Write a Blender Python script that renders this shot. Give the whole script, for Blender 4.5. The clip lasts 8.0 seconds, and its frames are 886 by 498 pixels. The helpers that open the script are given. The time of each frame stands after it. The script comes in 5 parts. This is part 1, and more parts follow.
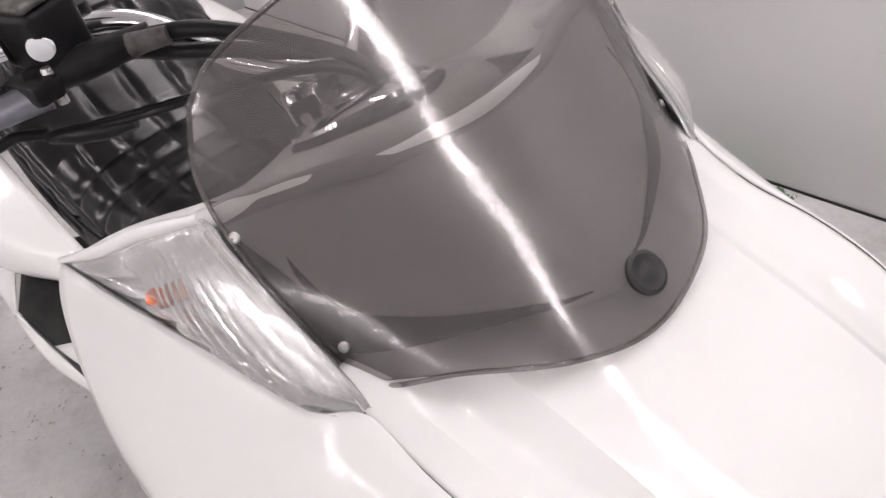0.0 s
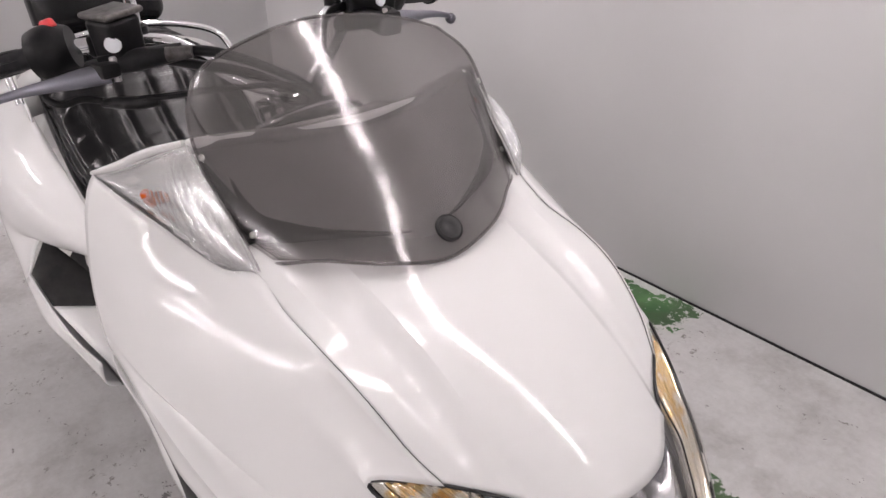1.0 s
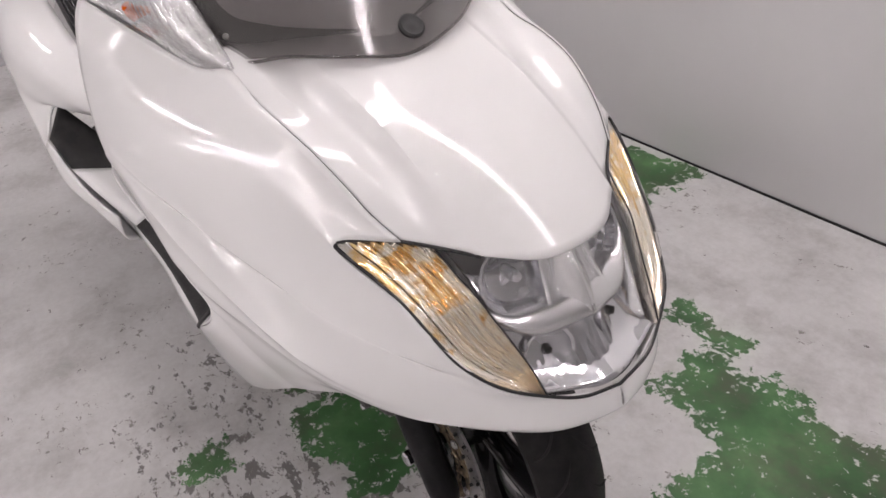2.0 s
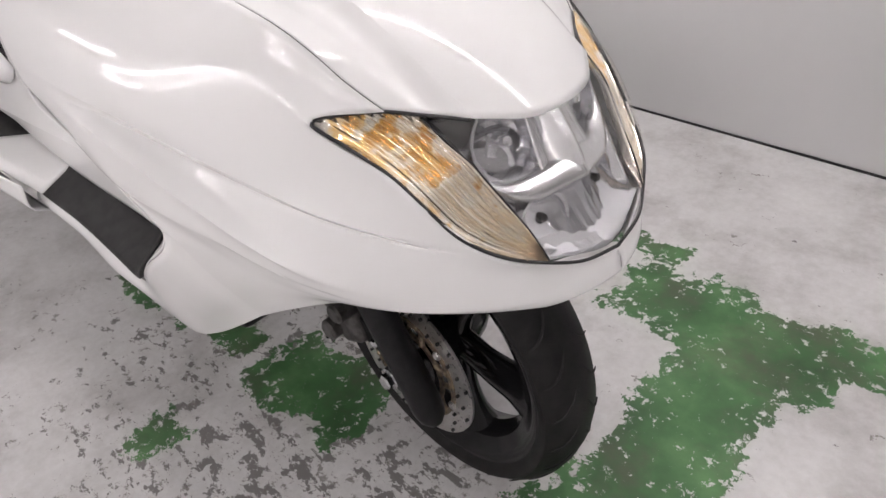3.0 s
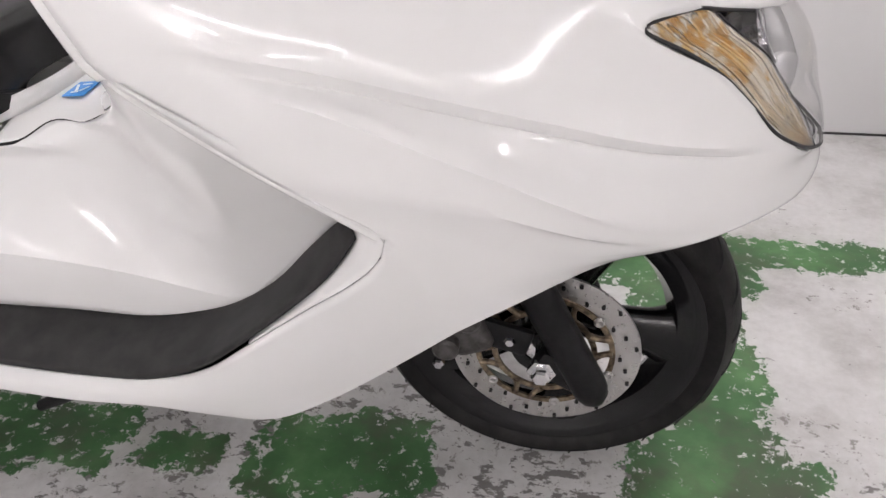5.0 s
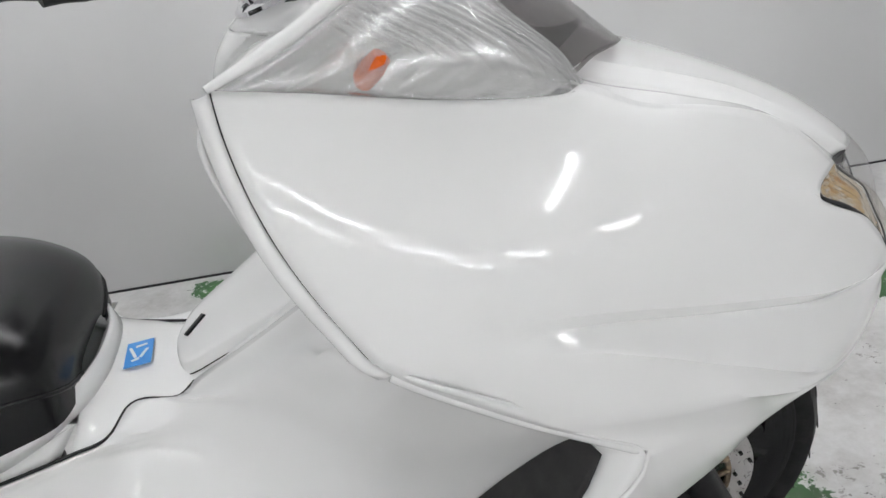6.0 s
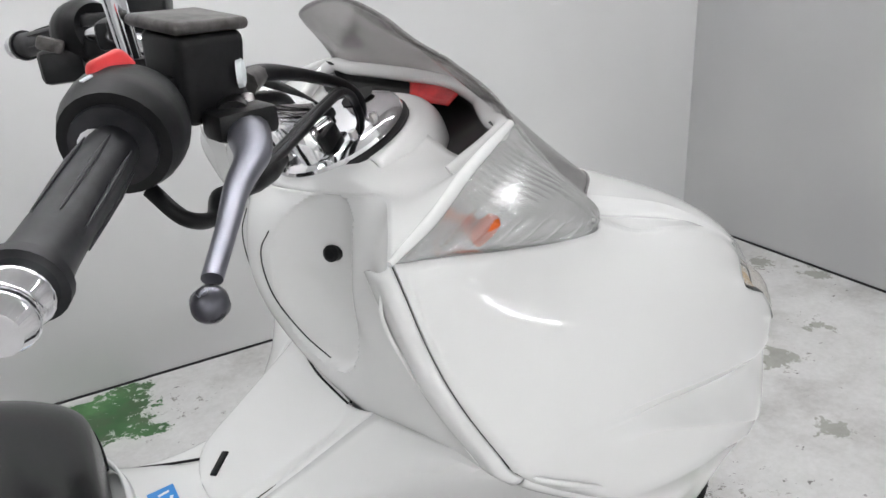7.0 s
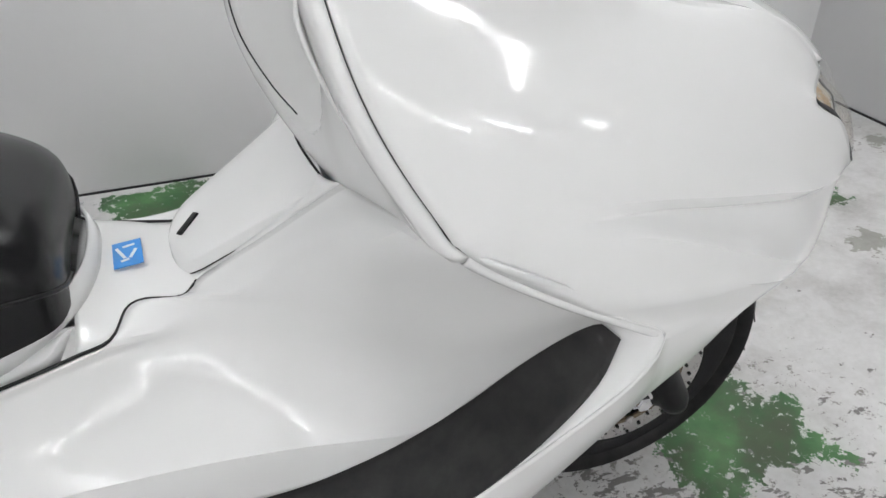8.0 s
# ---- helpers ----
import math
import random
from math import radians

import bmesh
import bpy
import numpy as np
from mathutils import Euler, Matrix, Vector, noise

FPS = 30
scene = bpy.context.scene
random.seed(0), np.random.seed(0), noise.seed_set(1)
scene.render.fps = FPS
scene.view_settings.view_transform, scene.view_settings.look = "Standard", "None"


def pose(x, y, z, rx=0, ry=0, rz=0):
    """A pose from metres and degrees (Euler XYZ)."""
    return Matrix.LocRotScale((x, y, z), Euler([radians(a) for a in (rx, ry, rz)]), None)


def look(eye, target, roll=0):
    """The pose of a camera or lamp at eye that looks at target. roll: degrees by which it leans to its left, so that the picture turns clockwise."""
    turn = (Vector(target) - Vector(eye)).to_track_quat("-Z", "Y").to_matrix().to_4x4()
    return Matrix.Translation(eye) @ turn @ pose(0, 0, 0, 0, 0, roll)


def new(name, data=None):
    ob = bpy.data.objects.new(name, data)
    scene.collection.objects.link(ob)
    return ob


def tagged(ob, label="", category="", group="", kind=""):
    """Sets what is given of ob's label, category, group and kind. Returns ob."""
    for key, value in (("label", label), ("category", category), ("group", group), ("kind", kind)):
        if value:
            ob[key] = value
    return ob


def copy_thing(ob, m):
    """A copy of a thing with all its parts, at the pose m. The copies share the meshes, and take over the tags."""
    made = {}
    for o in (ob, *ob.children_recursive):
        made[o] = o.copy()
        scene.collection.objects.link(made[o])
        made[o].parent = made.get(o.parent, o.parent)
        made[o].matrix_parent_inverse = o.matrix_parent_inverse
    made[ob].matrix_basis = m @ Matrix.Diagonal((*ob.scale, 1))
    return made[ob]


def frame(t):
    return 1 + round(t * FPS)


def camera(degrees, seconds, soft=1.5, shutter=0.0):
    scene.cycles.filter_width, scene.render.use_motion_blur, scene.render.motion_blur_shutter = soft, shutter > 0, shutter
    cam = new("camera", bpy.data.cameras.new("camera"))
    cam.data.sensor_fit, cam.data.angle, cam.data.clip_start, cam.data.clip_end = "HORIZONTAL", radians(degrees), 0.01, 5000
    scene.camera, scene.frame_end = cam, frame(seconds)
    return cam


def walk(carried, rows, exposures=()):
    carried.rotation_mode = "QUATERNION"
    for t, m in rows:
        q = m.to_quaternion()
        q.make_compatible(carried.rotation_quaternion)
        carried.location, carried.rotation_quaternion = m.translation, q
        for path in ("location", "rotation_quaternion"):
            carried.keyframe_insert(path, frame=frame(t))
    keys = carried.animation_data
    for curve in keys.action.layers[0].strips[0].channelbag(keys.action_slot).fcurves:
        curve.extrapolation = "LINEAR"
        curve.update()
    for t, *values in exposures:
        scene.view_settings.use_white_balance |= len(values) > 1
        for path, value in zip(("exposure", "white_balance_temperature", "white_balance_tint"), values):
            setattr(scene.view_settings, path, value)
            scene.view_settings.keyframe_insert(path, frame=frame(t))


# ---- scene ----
cam = camera(62.0, 8.0)
PATH = [
    (0, (0.16, -0.336, 1.311), (-1.125, 0.576, 0.079), -11.6),
    (0.5, (0.355, -0.434, 1.311), (-1.029, 0.627, 0.331), -2.4),
    (1, (0.558, -0.464, 1.328), (-0.863, 0.584, 0.389), -1.5),
    (1.5, (0.679, -0.481, 1.269), (-0.75, 0.471, 0.243), -2.1),
    (2, (0.715, -0.479, 1.221), (-0.672, 0.42, 0.094), -5.0),
    (2.2, (0.719, -0.476, 1.199), (-0.643, 0.429, 0.047), -6.3),
    (3.3, (0.621, -0.683, 1.055), (-0.47, 0.55, -0.08), -4.0),
    (3.5, (0.576, -0.734, 1.031), (-0.421, 0.601, -0.075), -2.9),
    (4, (0.387, -0.738, 0.959), (-0.342, 0.78, -0.12), -1.3),
    (4.2, (0.295, -0.724, 0.937), (-0.325, 0.835, -0.15), -0.7),
    (5.3, (-0.111, -0.907, 0.961), (-0.293, 0.788, -0.086), -2.4),
    (5.5, (-0.192, -0.887, 0.962), (-0.288, 0.836, -0.05), -3.2),
    (6, (-0.393, -0.784, 1.074), (-0.129, 0.983, 0.175), -6.0),
    (6.5, (-0.548, -0.765, 1.156), (0.101, 0.954, 0.366), -6.1),
    (7, (-0.671, -0.768, 1.191), (0.201, 0.86, 0.424), -3.5),
    (7.5, (-0.646, -0.751, 1.151), (0.21, 0.828, 0.271), -1.2),
    (8, (-0.541, -0.763, 1.056), (0.008, 0.822, -0.033), -0.5),
]
walk(cam, [(t, look(eye, target, roll)) for t, eye, target, roll in PATH], [(0, 0.04, 6850, 21), (0.5, -0.12, 6850, 21), (1, -0.18, 6900, 22), (2.2, -0.22, 6900, 22), (3.3, 0.06, 6800, 18), (4.2, 0.12, 6800, 18), (5.6, 0.1, 6800, 18), (5.8, -0.1, 6500, 10), (7, 0.08, 6500, 10), (8, 0.04, 6500, 10)])
TUBE_POWER = 84.0
# x, y and turn of the ceiling tubes;
# the one at (-2.5, -1.7) and rows y = -5.4, -6.4 are added fill
ROOF_LAMPS = ((-1.6, 0.6, 0), (-0.27, 0.6, 0), (1.05, 0.6, 0), (2.75, -1.6, -65), (-2.5, -1.7, 0), (-2.95, -4.4, 0), (-0.3, -4.4, 0), (1.03, -4.4, 0), (4.3, -4.4, 0), (5.8, -3.0, 0), (-2.3, -5.4, 0), (-0.97, -5.4, 0), (2.5, -5.4, 0), (-3.0, -6.4, 0), (-1.6, -6.4, 0), (1.2, -6.4, 0), (4.0, -6.4, 0))
LIGHTS = [pose(x, y, 2.79, 0, 0, turn) for x, y, turn in ROOF_LAMPS]
# ---- world and light ----
world = bpy.data.worlds.new("world")
scene.world = world
world.use_nodes = True
world.node_tree.nodes["Background"].inputs[0].default_value = (0.9, 0.95, 1.0, 1)
world.node_tree.nodes["Background"].inputs[1].default_value = 0.15

# ---- materials ----
def mat(name, color=(0.8, 0.8, 0.8), rough=0.5, metal=0.0, coat=0.0, spec=0.5):
    m = bpy.data.materials.new(name)
    m.use_nodes = True
    b = m.node_tree.nodes["Principled BSDF"]
    b.inputs["Base Color"].default_value = (*color, 1)
    b.inputs["Roughness"].default_value = rough
    b.inputs["Metallic"].default_value = metal
    b.inputs["Coat Weight"].default_value = coat
    b.inputs["Coat Roughness"].default_value = 0.04
    b.inputs["Specular IOR Level"].default_value = spec
    return m


def node(m, kind, **sets):
    n = m.node_tree.nodes.new(kind)
    for key, value in sets.items():
        n.inputs[key.replace("_", " ")].default_value = value
    return n


def link(m, a, b):
    m.node_tree.links.new(a, b)


def bsdf(m):
    return m.node_tree.nodes["Principled BSDF"]


def noise_tex(m, scale, detail=4, rough=0.55, coords="Object"):
    tc = node(m, "ShaderNodeTexCoord")
    n = node(m, "ShaderNodeTexNoise", Scale=scale, Detail=detail, Roughness=rough)
    link(m, tc.outputs[coords], n.inputs["Vector"])
    return n.outputs["Fac"]


def ramp(m, fac, stops):
    r = node(m, "ShaderNodeValToRGB")
    el = r.color_ramp.elements
    while len(el) < len(stops):
        el.new(0.5)
    for e, (p, c) in zip(el, stops):
        e.position, e.color = p, (*c, 1)
    link(m, fac, r.inputs["Fac"])
    return r.outputs["Color"]


def bump(m, fac, strength, distance):
    b = node(m, "ShaderNodeBump", Strength=strength, Distance=distance)
    link(m, fac, b.inputs["Height"])
    link(m, b.outputs["Normal"], bsdf(m).inputs["Normal"])
    return b


def vary(m, scale, lo, hi, detail=4):
    link(m, ramp(m, noise_tex(m, scale, detail), [(0.35, lo), (0.65, hi)]), bsdf(m).inputs["Base Color"])


def vary_rough(m, scale, lo, hi):
    link(m, ramp(m, noise_tex(m, scale, 5), [(0.35, (lo,) * 3), (0.65, (hi,) * 3)]), bsdf(m).inputs["Roughness"])


WHITE = mat("white pearl paint", (0.77, 0.77, 0.76), 0.45, 0, 0.85, 0.3)
vary(WHITE, 5, (0.765, 0.765, 0.757), (0.78, 0.78, 0.774), 2)
vary_rough(WHITE, 14, 0.42, 0.5)
bsdf(WHITE).inputs["Coat Roughness"].default_value = 0.075
BLACK = mat("black plastic", (0.008, 0.008, 0.009), 0.4, spec=0.2)
vary(BLACK, 60, (0.004, 0.004, 0.0044), (0.009, 0.009, 0.0098))
bump(BLACK, noise_tex(BLACK, 900, 2), 0.25, 0.0005)
GLOSS = mat("black gloss paint", (0.004, 0.004, 0.0045), 0.15, 0, 0.1, 0.3)
vary_rough(GLOSS, 30, 0.12, 0.22)
SEAM = mat("dark gap", (0.01, 0.01, 0.01), 0.8)
GASKET = mat("black rubber gasket", (0.02, 0.02, 0.022), 0.55)
vary(GASKET, 80, (0.01, 0.01, 0.011), (0.02, 0.02, 0.021))
CHROME = mat("polished chrome", (0.82, 0.82, 0.84), 0.06, 1)
vary_rough(CHROME, 50, 0.03, 0.14)
ALU = mat("brushed aluminium", (0.24, 0.24, 0.28), 0.38, 1)
vary_rough(ALU, 30, 0.34, 0.42)
BALL = mat("dark worn metal ball", (0.09, 0.09, 0.105), 0.25, 0.9)
vary_rough(BALL, 60, 0.2, 0.4)
STEEL = mat("drilled steel disc", (0.52, 0.51, 0.5), 0.32, 1)
vary_rough(STEEL, 200, 0.25, 0.45)
BRASS = mat("rusty bronze disc carrier", (0.36, 0.24, 0.15), 0.5, 0.8)
vary(BRASS, 90, (0.08, 0.06, 0.045), (0.32, 0.25, 0.17))
MIRROR = mat("reflector chrome", (0.72, 0.72, 0.75), 0.1, 0.95)
bump(MIRROR, noise_tex(MIRROR, 22, 2), 0.6, 0.006)
SILVER = mat("frosted silver reflector", (0.78, 0.78, 0.79), 0.22, 0.9)
bump(SILVER, noise_tex(SILVER, 18, 1), 0.3, 0.004)
FLUTED = mat("fluted grey reflector", (0.5, 0.5, 0.52), 0.18, 0.85)
bump(FLUTED, noise_tex(FLUTED, 30, 2), 0.4, 0.004)
CORNERMIR = mat("corner reflector with painted bulb glow", (0.8, 0.6, 0.35), 0.1, 0.85)
tc = node(CORNERMIR, "ShaderNodeTexCoord")
sep = node(CORNERMIR, "ShaderNodeSeparateXYZ")
link(CORNERMIR, tc.outputs["Object"], sep.inputs[0])
add = node(CORNERMIR, "ShaderNodeMath", Value=0.0)
add.operation = "MULTIPLY_ADD"
link(CORNERMIR, sep.outputs[0], add.inputs[0])
add.inputs[1].default_value = 3.0
link(CORNERMIR, noise_tex(CORNERMIR, 40, 2), add.inputs[2])
sub = node(CORNERMIR, "ShaderNodeMath")
sub.operation = "SUBTRACT"
link(CORNERMIR, add.outputs[0], sub.inputs[0])
sub.inputs[1].default_value = 0.5
# painted reflection of an orange bulb: amber strongest near it, paler along the lens
link(CORNERMIR, ramp(CORNERMIR, sub.outputs[0], [(0.2, (0.88, 0.87, 0.84)), (0.29, (0.86, 0.6, 0.27)), (0.42, (0.8, 0.58, 0.33)), (0.52, (0.9, 0.87, 0.8)), (0.7, (0.9, 0.82, 0.7)), (0.85, (0.95, 0.86, 0.75))]), bsdf(CORNERMIR).inputs["Base Color"])
ORANGE = mat("orange bulb", (0.62, 0.1, 0.008), 0.15, 0, 0.5)
RED = mat("red plastic", (0.6, 0.02, 0.025), 0.4)
vary(RED, 25, (0.4, 0.008, 0.012), (0.68, 0.025, 0.03))
BLUE = mat("blue sticker film", (0.03, 0.26, 0.68), 0.3)
PAPER = mat("white print", (0.8, 0.83, 0.85), 0.4)
MAT_GREY = mat("grey ribbed rubber mat", (0.03, 0.03, 0.03), 0.7, spec=0.25)
vary(MAT_GREY, 30, (0.02, 0.0195, 0.02), (0.034, 0.033, 0.033))
bump(MAT_GREY, noise_tex(MAT_GREY, 1500, 2), 0.4, 0.0005)
LEATHER = mat("black quilted vinyl", (0.004, 0.004, 0.0045), 0.24, spec=0.3)
bump(LEATHER, noise_tex(LEATHER, 400, 2), 0.12, 0.0004)
TYRE = mat("worn tyre rubber", (0.019, 0.0185, 0.0185), 0.72)
vary(TYRE, 35, (0.004, 0.0038, 0.0038), (0.012, 0.0112, 0.011), 6)
bsdf(TYRE).inputs["Roughness"].default_value = 0.55
bsdf(TYRE).inputs["Specular IOR Level"].default_value = 0.18
bump(TYRE, noise_tex(TYRE, 300, 4), 0.4, 0.001)
GROOVE = mat("tyre groove", (0.008, 0.008, 0.008), 0.9)
GRIP = mat("worn rubber grip", (0.015, 0.015, 0.016), 0.45, spec=0.3)
vary(GRIP, 70, (0.008, 0.008, 0.0095), (0.02, 0.02, 0.023))
DASH = mat("dark instrument plastic", (0.008, 0.0075, 0.0075), 0.35, spec=0.2)
BRACKET = mat("grey casting", (0.22, 0.22, 0.23), 0.5, 0.5)
vary(BRACKET, 80, (0.04, 0.036, 0.034), (0.1, 0.095, 0.093))


def clear(name, tint, rough, ior=1.45, gloss=(1, 1, 1), bump_scale=0, haze=0.0, edge=0.65):
    """A thin shell: tinted see-through, with Fresnel gloss on top."""
    m = bpy.data.materials.new(name)
    m.use_nodes = True
    nodes = m.node_tree.nodes
    nodes.remove(nodes["Principled BSDF"])
    t = node(m, "ShaderNodeBsdfTransparent", Color=(*tint, 1))
    g = node(m, "ShaderNodeBsdfGlossy", Color=(*gloss, 1), Roughness=rough)
    lw = node(m, "ShaderNodeLayerWeight", Blend=0.5)
    pw = node(m, "ShaderNodeMath")
    pw.operation = "POWER"
    link(m, lw.outputs["Facing"], pw.inputs[0])
    pw.inputs[1].default_value = 4.5
    f = node(m, "ShaderNodeMath")
    f.operation = "MULTIPLY_ADD"
    link(m, pw.outputs[0], f.inputs[0])
    f.inputs[1].default_value = edge
    f.inputs[2].default_value = ((ior - 1) / (ior + 1)) ** 2
    mix = node(m, "ShaderNodeMixShader")
    link(m, f.outputs[0], mix.inputs[0])
    link(m, t.outputs[0], mix.inputs[1])
    link(m, g.outputs[0], mix.inputs[2])
    link(m, mix.outputs[0], nodes["Material Output"].inputs[0])
    if haze:
        # fine rubbing marks scatter a little light
        d = node(m, "ShaderNodeBsdfDiffuse", Color=(0.5, 0.48, 0.46, 1))
        mix2 = node(m, "ShaderNodeMixShader", Fac=haze)
        link(m, mix.outputs[0], mix2.inputs[1])
        link(m, d.outputs[0], mix2.inputs[2])
        link(m, mix2.outputs[0], nodes["Material Output"].inputs[0])
    if bump_scale:
        b = node(m, "ShaderNodeBump", Strength=0.3, Distance=0.002)
        link(m, noise_tex(m, bump_scale, 2), b.inputs["Height"])
        link(m, b.outputs[0], g.inputs["Normal"])
    return m


SMOKE = clear("smoked screen acrylic", (0.59, 0.573, 0.575), 0.14, 1.6, haze=0.085)
LENS = clear("clear lamp lens", (0.95, 0.95, 0.95), 0.05, 1.5, haze=0.05)


def frosted(name, tint, rough, cover=0.35):
    """Ribbed lamp plastic: part see-through, part scattering."""
    m = clear(name, (0.9, 0.9, 0.9), 0.08, 2.5, edge=0.9)
    nodes = m.node_tree.nodes
    out = nodes["Material Output"]
    old = out.inputs[0].links[0].from_socket
    d = node(m, "ShaderNodeBsdfPrincipled", Base_Color=(*tint, 1), Roughness=rough)
    mix = node(m, "ShaderNodeMixShader", Fac=cover)
    link(m, old, mix.inputs[1])
    link(m, d.outputs[0], mix.inputs[2])
    link(m, mix.outputs[0], out.inputs[0])
    return m


RIBBED = frosted("ribbed clear lamp plastic", (0.72, 0.72, 0.71), 0.12, 0.2)
CORNER = clear("fluted clear corner plastic", (0.96, 0.95, 0.93), 0.05, 1.5)

# walls: smooth satin paint with faint stains
WALL = mat("pale satin wall paint darkened for weak light", (0.62, 0.62, 0.62), 0.24, 0, 0.5)
bsdf(WALL).inputs["Coat Roughness"].default_value = 0.22
vary(WALL, 1.3, (0.57, 0.57, 0.57), (0.64, 0.64, 0.64), 1)
bump(WALL, noise_tex(WALL, 2.2, 1), 0.15, 0.02)
# darker copy of the wall paint; weaker light on these walls is put into its colour
WALL_DIM = mat("satin wall paint darkened for weak light", (0.4, 0.4, 0.4), 0.35)
vary(WALL_DIM, 1.1, (0.42, 0.42, 0.425), (0.5, 0.5, 0.5), 1)
CEIL = mat("white ceiling board", (0.75, 0.75, 0.74), 0.8)
vary(CEIL, 2, (0.6, 0.6, 0.6), (0.66, 0.66, 0.65))
TUBE = mat("lit tube", (1, 1, 1), 0.5)
bsdf(TUBE).inputs["Emission Color"].default_value = (0.975, 0.985, 1.0, 1)
bsdf(TUBE).inputs["Emission Strength"].default_value = TUBE_POWER
FIX = mat("white lamp housing", (0.8, 0.8, 0.8), 0.5)


def concrete():
    m = mat("scuffed concrete with worn green paint", (0.5, 0.49, 0.48), 0.7)
    tc = node(m, "ShaderNodeTexCoord")
    co = tc.outputs["Object"]

    def tex(scale, detail=5, rough=0.6, vec=co):
        n = node(m, "ShaderNodeTexNoise", Scale=scale, Detail=detail, Roughness=rough)
        link(m, vec, n.inputs["Vector"])
        return n

    def math_(op, a, b=None, c=None, clamp=False):
        n = node(m, "ShaderNodeMath")
        n.operation, n.use_clamp = op, clamp
        for k, v in enumerate((a, b, c)):
            if v is None:
                continue
            if isinstance(v, (int, float)):
                n.inputs[k].default_value = v
            else:
                link(m, v, n.inputs[k])
        return n.outputs[0]

    def mixc(fac, a, b):
        n = node(m, "ShaderNodeMix")
        n.data_type = "RGBA"
        for s, v in ((0, fac), (6, a), (7, b)):
            if isinstance(v, tuple):
                n.inputs[s].default_value = (*v, 1)
            elif isinstance(v, (int, float)):
                n.inputs[s].default_value = v
            else:
                link(m, v, n.inputs[s])
        return n.outputs[2]

    base = ramp(m, tex(2.4, 9, 0.68).outputs[0], [(0.34, (0.4, 0.392, 0.382)), (0.5, (0.59, 0.585, 0.58)), (0.68, (0.68, 0.675, 0.67))])
    fine = ramp(m, tex(55, 6, 0.7).outputs[0], [(0.38, (0.9, 0.895, 0.89)), (0.62, (1, 1, 1))])
    n = node(m, "ShaderNodeMix")
    n.data_type, n.blend_type = "RGBA", "MULTIPLY"
    n.inputs[0].default_value = 0.8
    link(m, base, n.inputs[6])
    link(m, fine, n.inputs[7])
    ground = n.outputs[2]
    # scuffs: thin dark scratches where a stretched noise crosses its middle, kept to some areas
    mp = node(m, "ShaderNodeMapping")
    mp.inputs["Scale"].default_value = (1, 1.8, 1)
    mp.inputs["Rotation"].default_value = (0, 0, 0.9)
    link(m, co, mp.inputs["Vector"])
    # trodden area round the front wheel
    sepw = node(m, "ShaderNodeSeparateXYZ")
    link(m, co, sepw.inputs[0])
    wx = math_("MULTIPLY", math_("SUBTRACT", sepw.outputs[0], -0.15), 1.1)
    wy = math_("MULTIPLY", math_("SUBTRACT", sepw.outputs[1], -0.2), 1.9)
    far = math_("SQRT", math_("ADD", math_("MULTIPLY", wx, wx), math_("MULTIPLY", wy, wy)))
    worn = math_("SUBTRACT", 1.25, far, clamp=True)
    worn = math_("ADD", math_("MULTIPLY", worn, 0.105), -0.03)
    s1 = tex(17, 9, 0.72, mp.outputs[0])
    thin = math_("GREATER_THAN", math_("ADD", s1.outputs[0], worn), 0.605)
    area = math_("GREATER_THAN", math_("ADD", tex(5.5, 4).outputs[0], worn), 0.5)
    scuff = math_("MULTIPLY", math_("MULTIPLY", thin, area), 0.8)
    ground = mixc(scuff, ground, (0.09, 0.08, 0.075))
    # flaked dark dirt
    dirt = math_("MULTIPLY", math_("GREATER_THAN", tex(34, 8, 0.75).outputs[0], 0.585), math_("GREATER_THAN", math_("ADD", tex(3.1, 3).outputs[0], math_("MULTIPLY", worn, 2.0)), 0.53))
    ground = mixc(math_("MULTIPLY", dirt, 0.75), ground, (0.17, 0.155, 0.14))
    # green paint left in worn bands and blots
    wob = tex(7, 6, 0.7)
    sub = node(m, "ShaderNodeVectorMath")
    sub.operation = "SUBTRACT"
    sub.inputs[1].default_value = (0.5, 0.5, 0.5)
    link(m, wob.outputs["Color"], sub.inputs[0])
    mul = node(m, "ShaderNodeVectorMath")
    mul.operation = "SCALE"
    mul.inputs["Scale"].default_value = 0.22
    link(m, sub.outputs[0], mul.inputs[0])
    add = node(m, "ShaderNodeVectorMath")
    add.operation = "ADD"
    link(m, co, add.inputs[0])
    link(m, mul.outputs[0], add.inputs[1])
    sep = node(m, "ShaderNodeSeparateXYZ")
    link(m, add.outputs[0], sep.inputs[0])
    X, Y = sep.outputs[0], sep.outputs[1]
    best = None
    for cx, cy, rx, ry in GREEN:
        a = math_("SUBTRACT", math_("ABSOLUTE", math_("SUBTRACT", X, cx)), rx)
        b = math_("SUBTRACT", math_("ABSOLUTE", math_("SUBTRACT", Y, cy)), ry)
        d = math_("MAXIMUM", a, b)
        best = d if best is None else math_("MINIMUM", best, d)
    edge = math_("ADD", best, math_("MULTIPLY", math_("SUBTRACT", tex(30, 6, 0.75).outputs[0], 0.5), 0.09))
    paint = math_("LESS_THAN", edge, 0.0)
    chips = math_("GREATER_THAN", math_("ADD", tex(38, 7, 0.75).outputs[0], math_("MULTIPLY", best, 0.9)), 0.545)
    paint = math_("MULTIPLY", paint, math_("SUBTRACT", 1.0, chips))
    green = ramp(m, tex(6, 5, 0.6).outputs[0], [(0.3, (0.018, 0.066, 0.018)), (0.5, (0.042, 0.132, 0.042)), (0.72, (0.1, 0.235, 0.088))])
    soil = ramp(m, tex(4.3, 6, 0.7).outputs[0], [(0.47, (0, 0, 0)), (0.62, (0.6, 0.6, 0.6))])
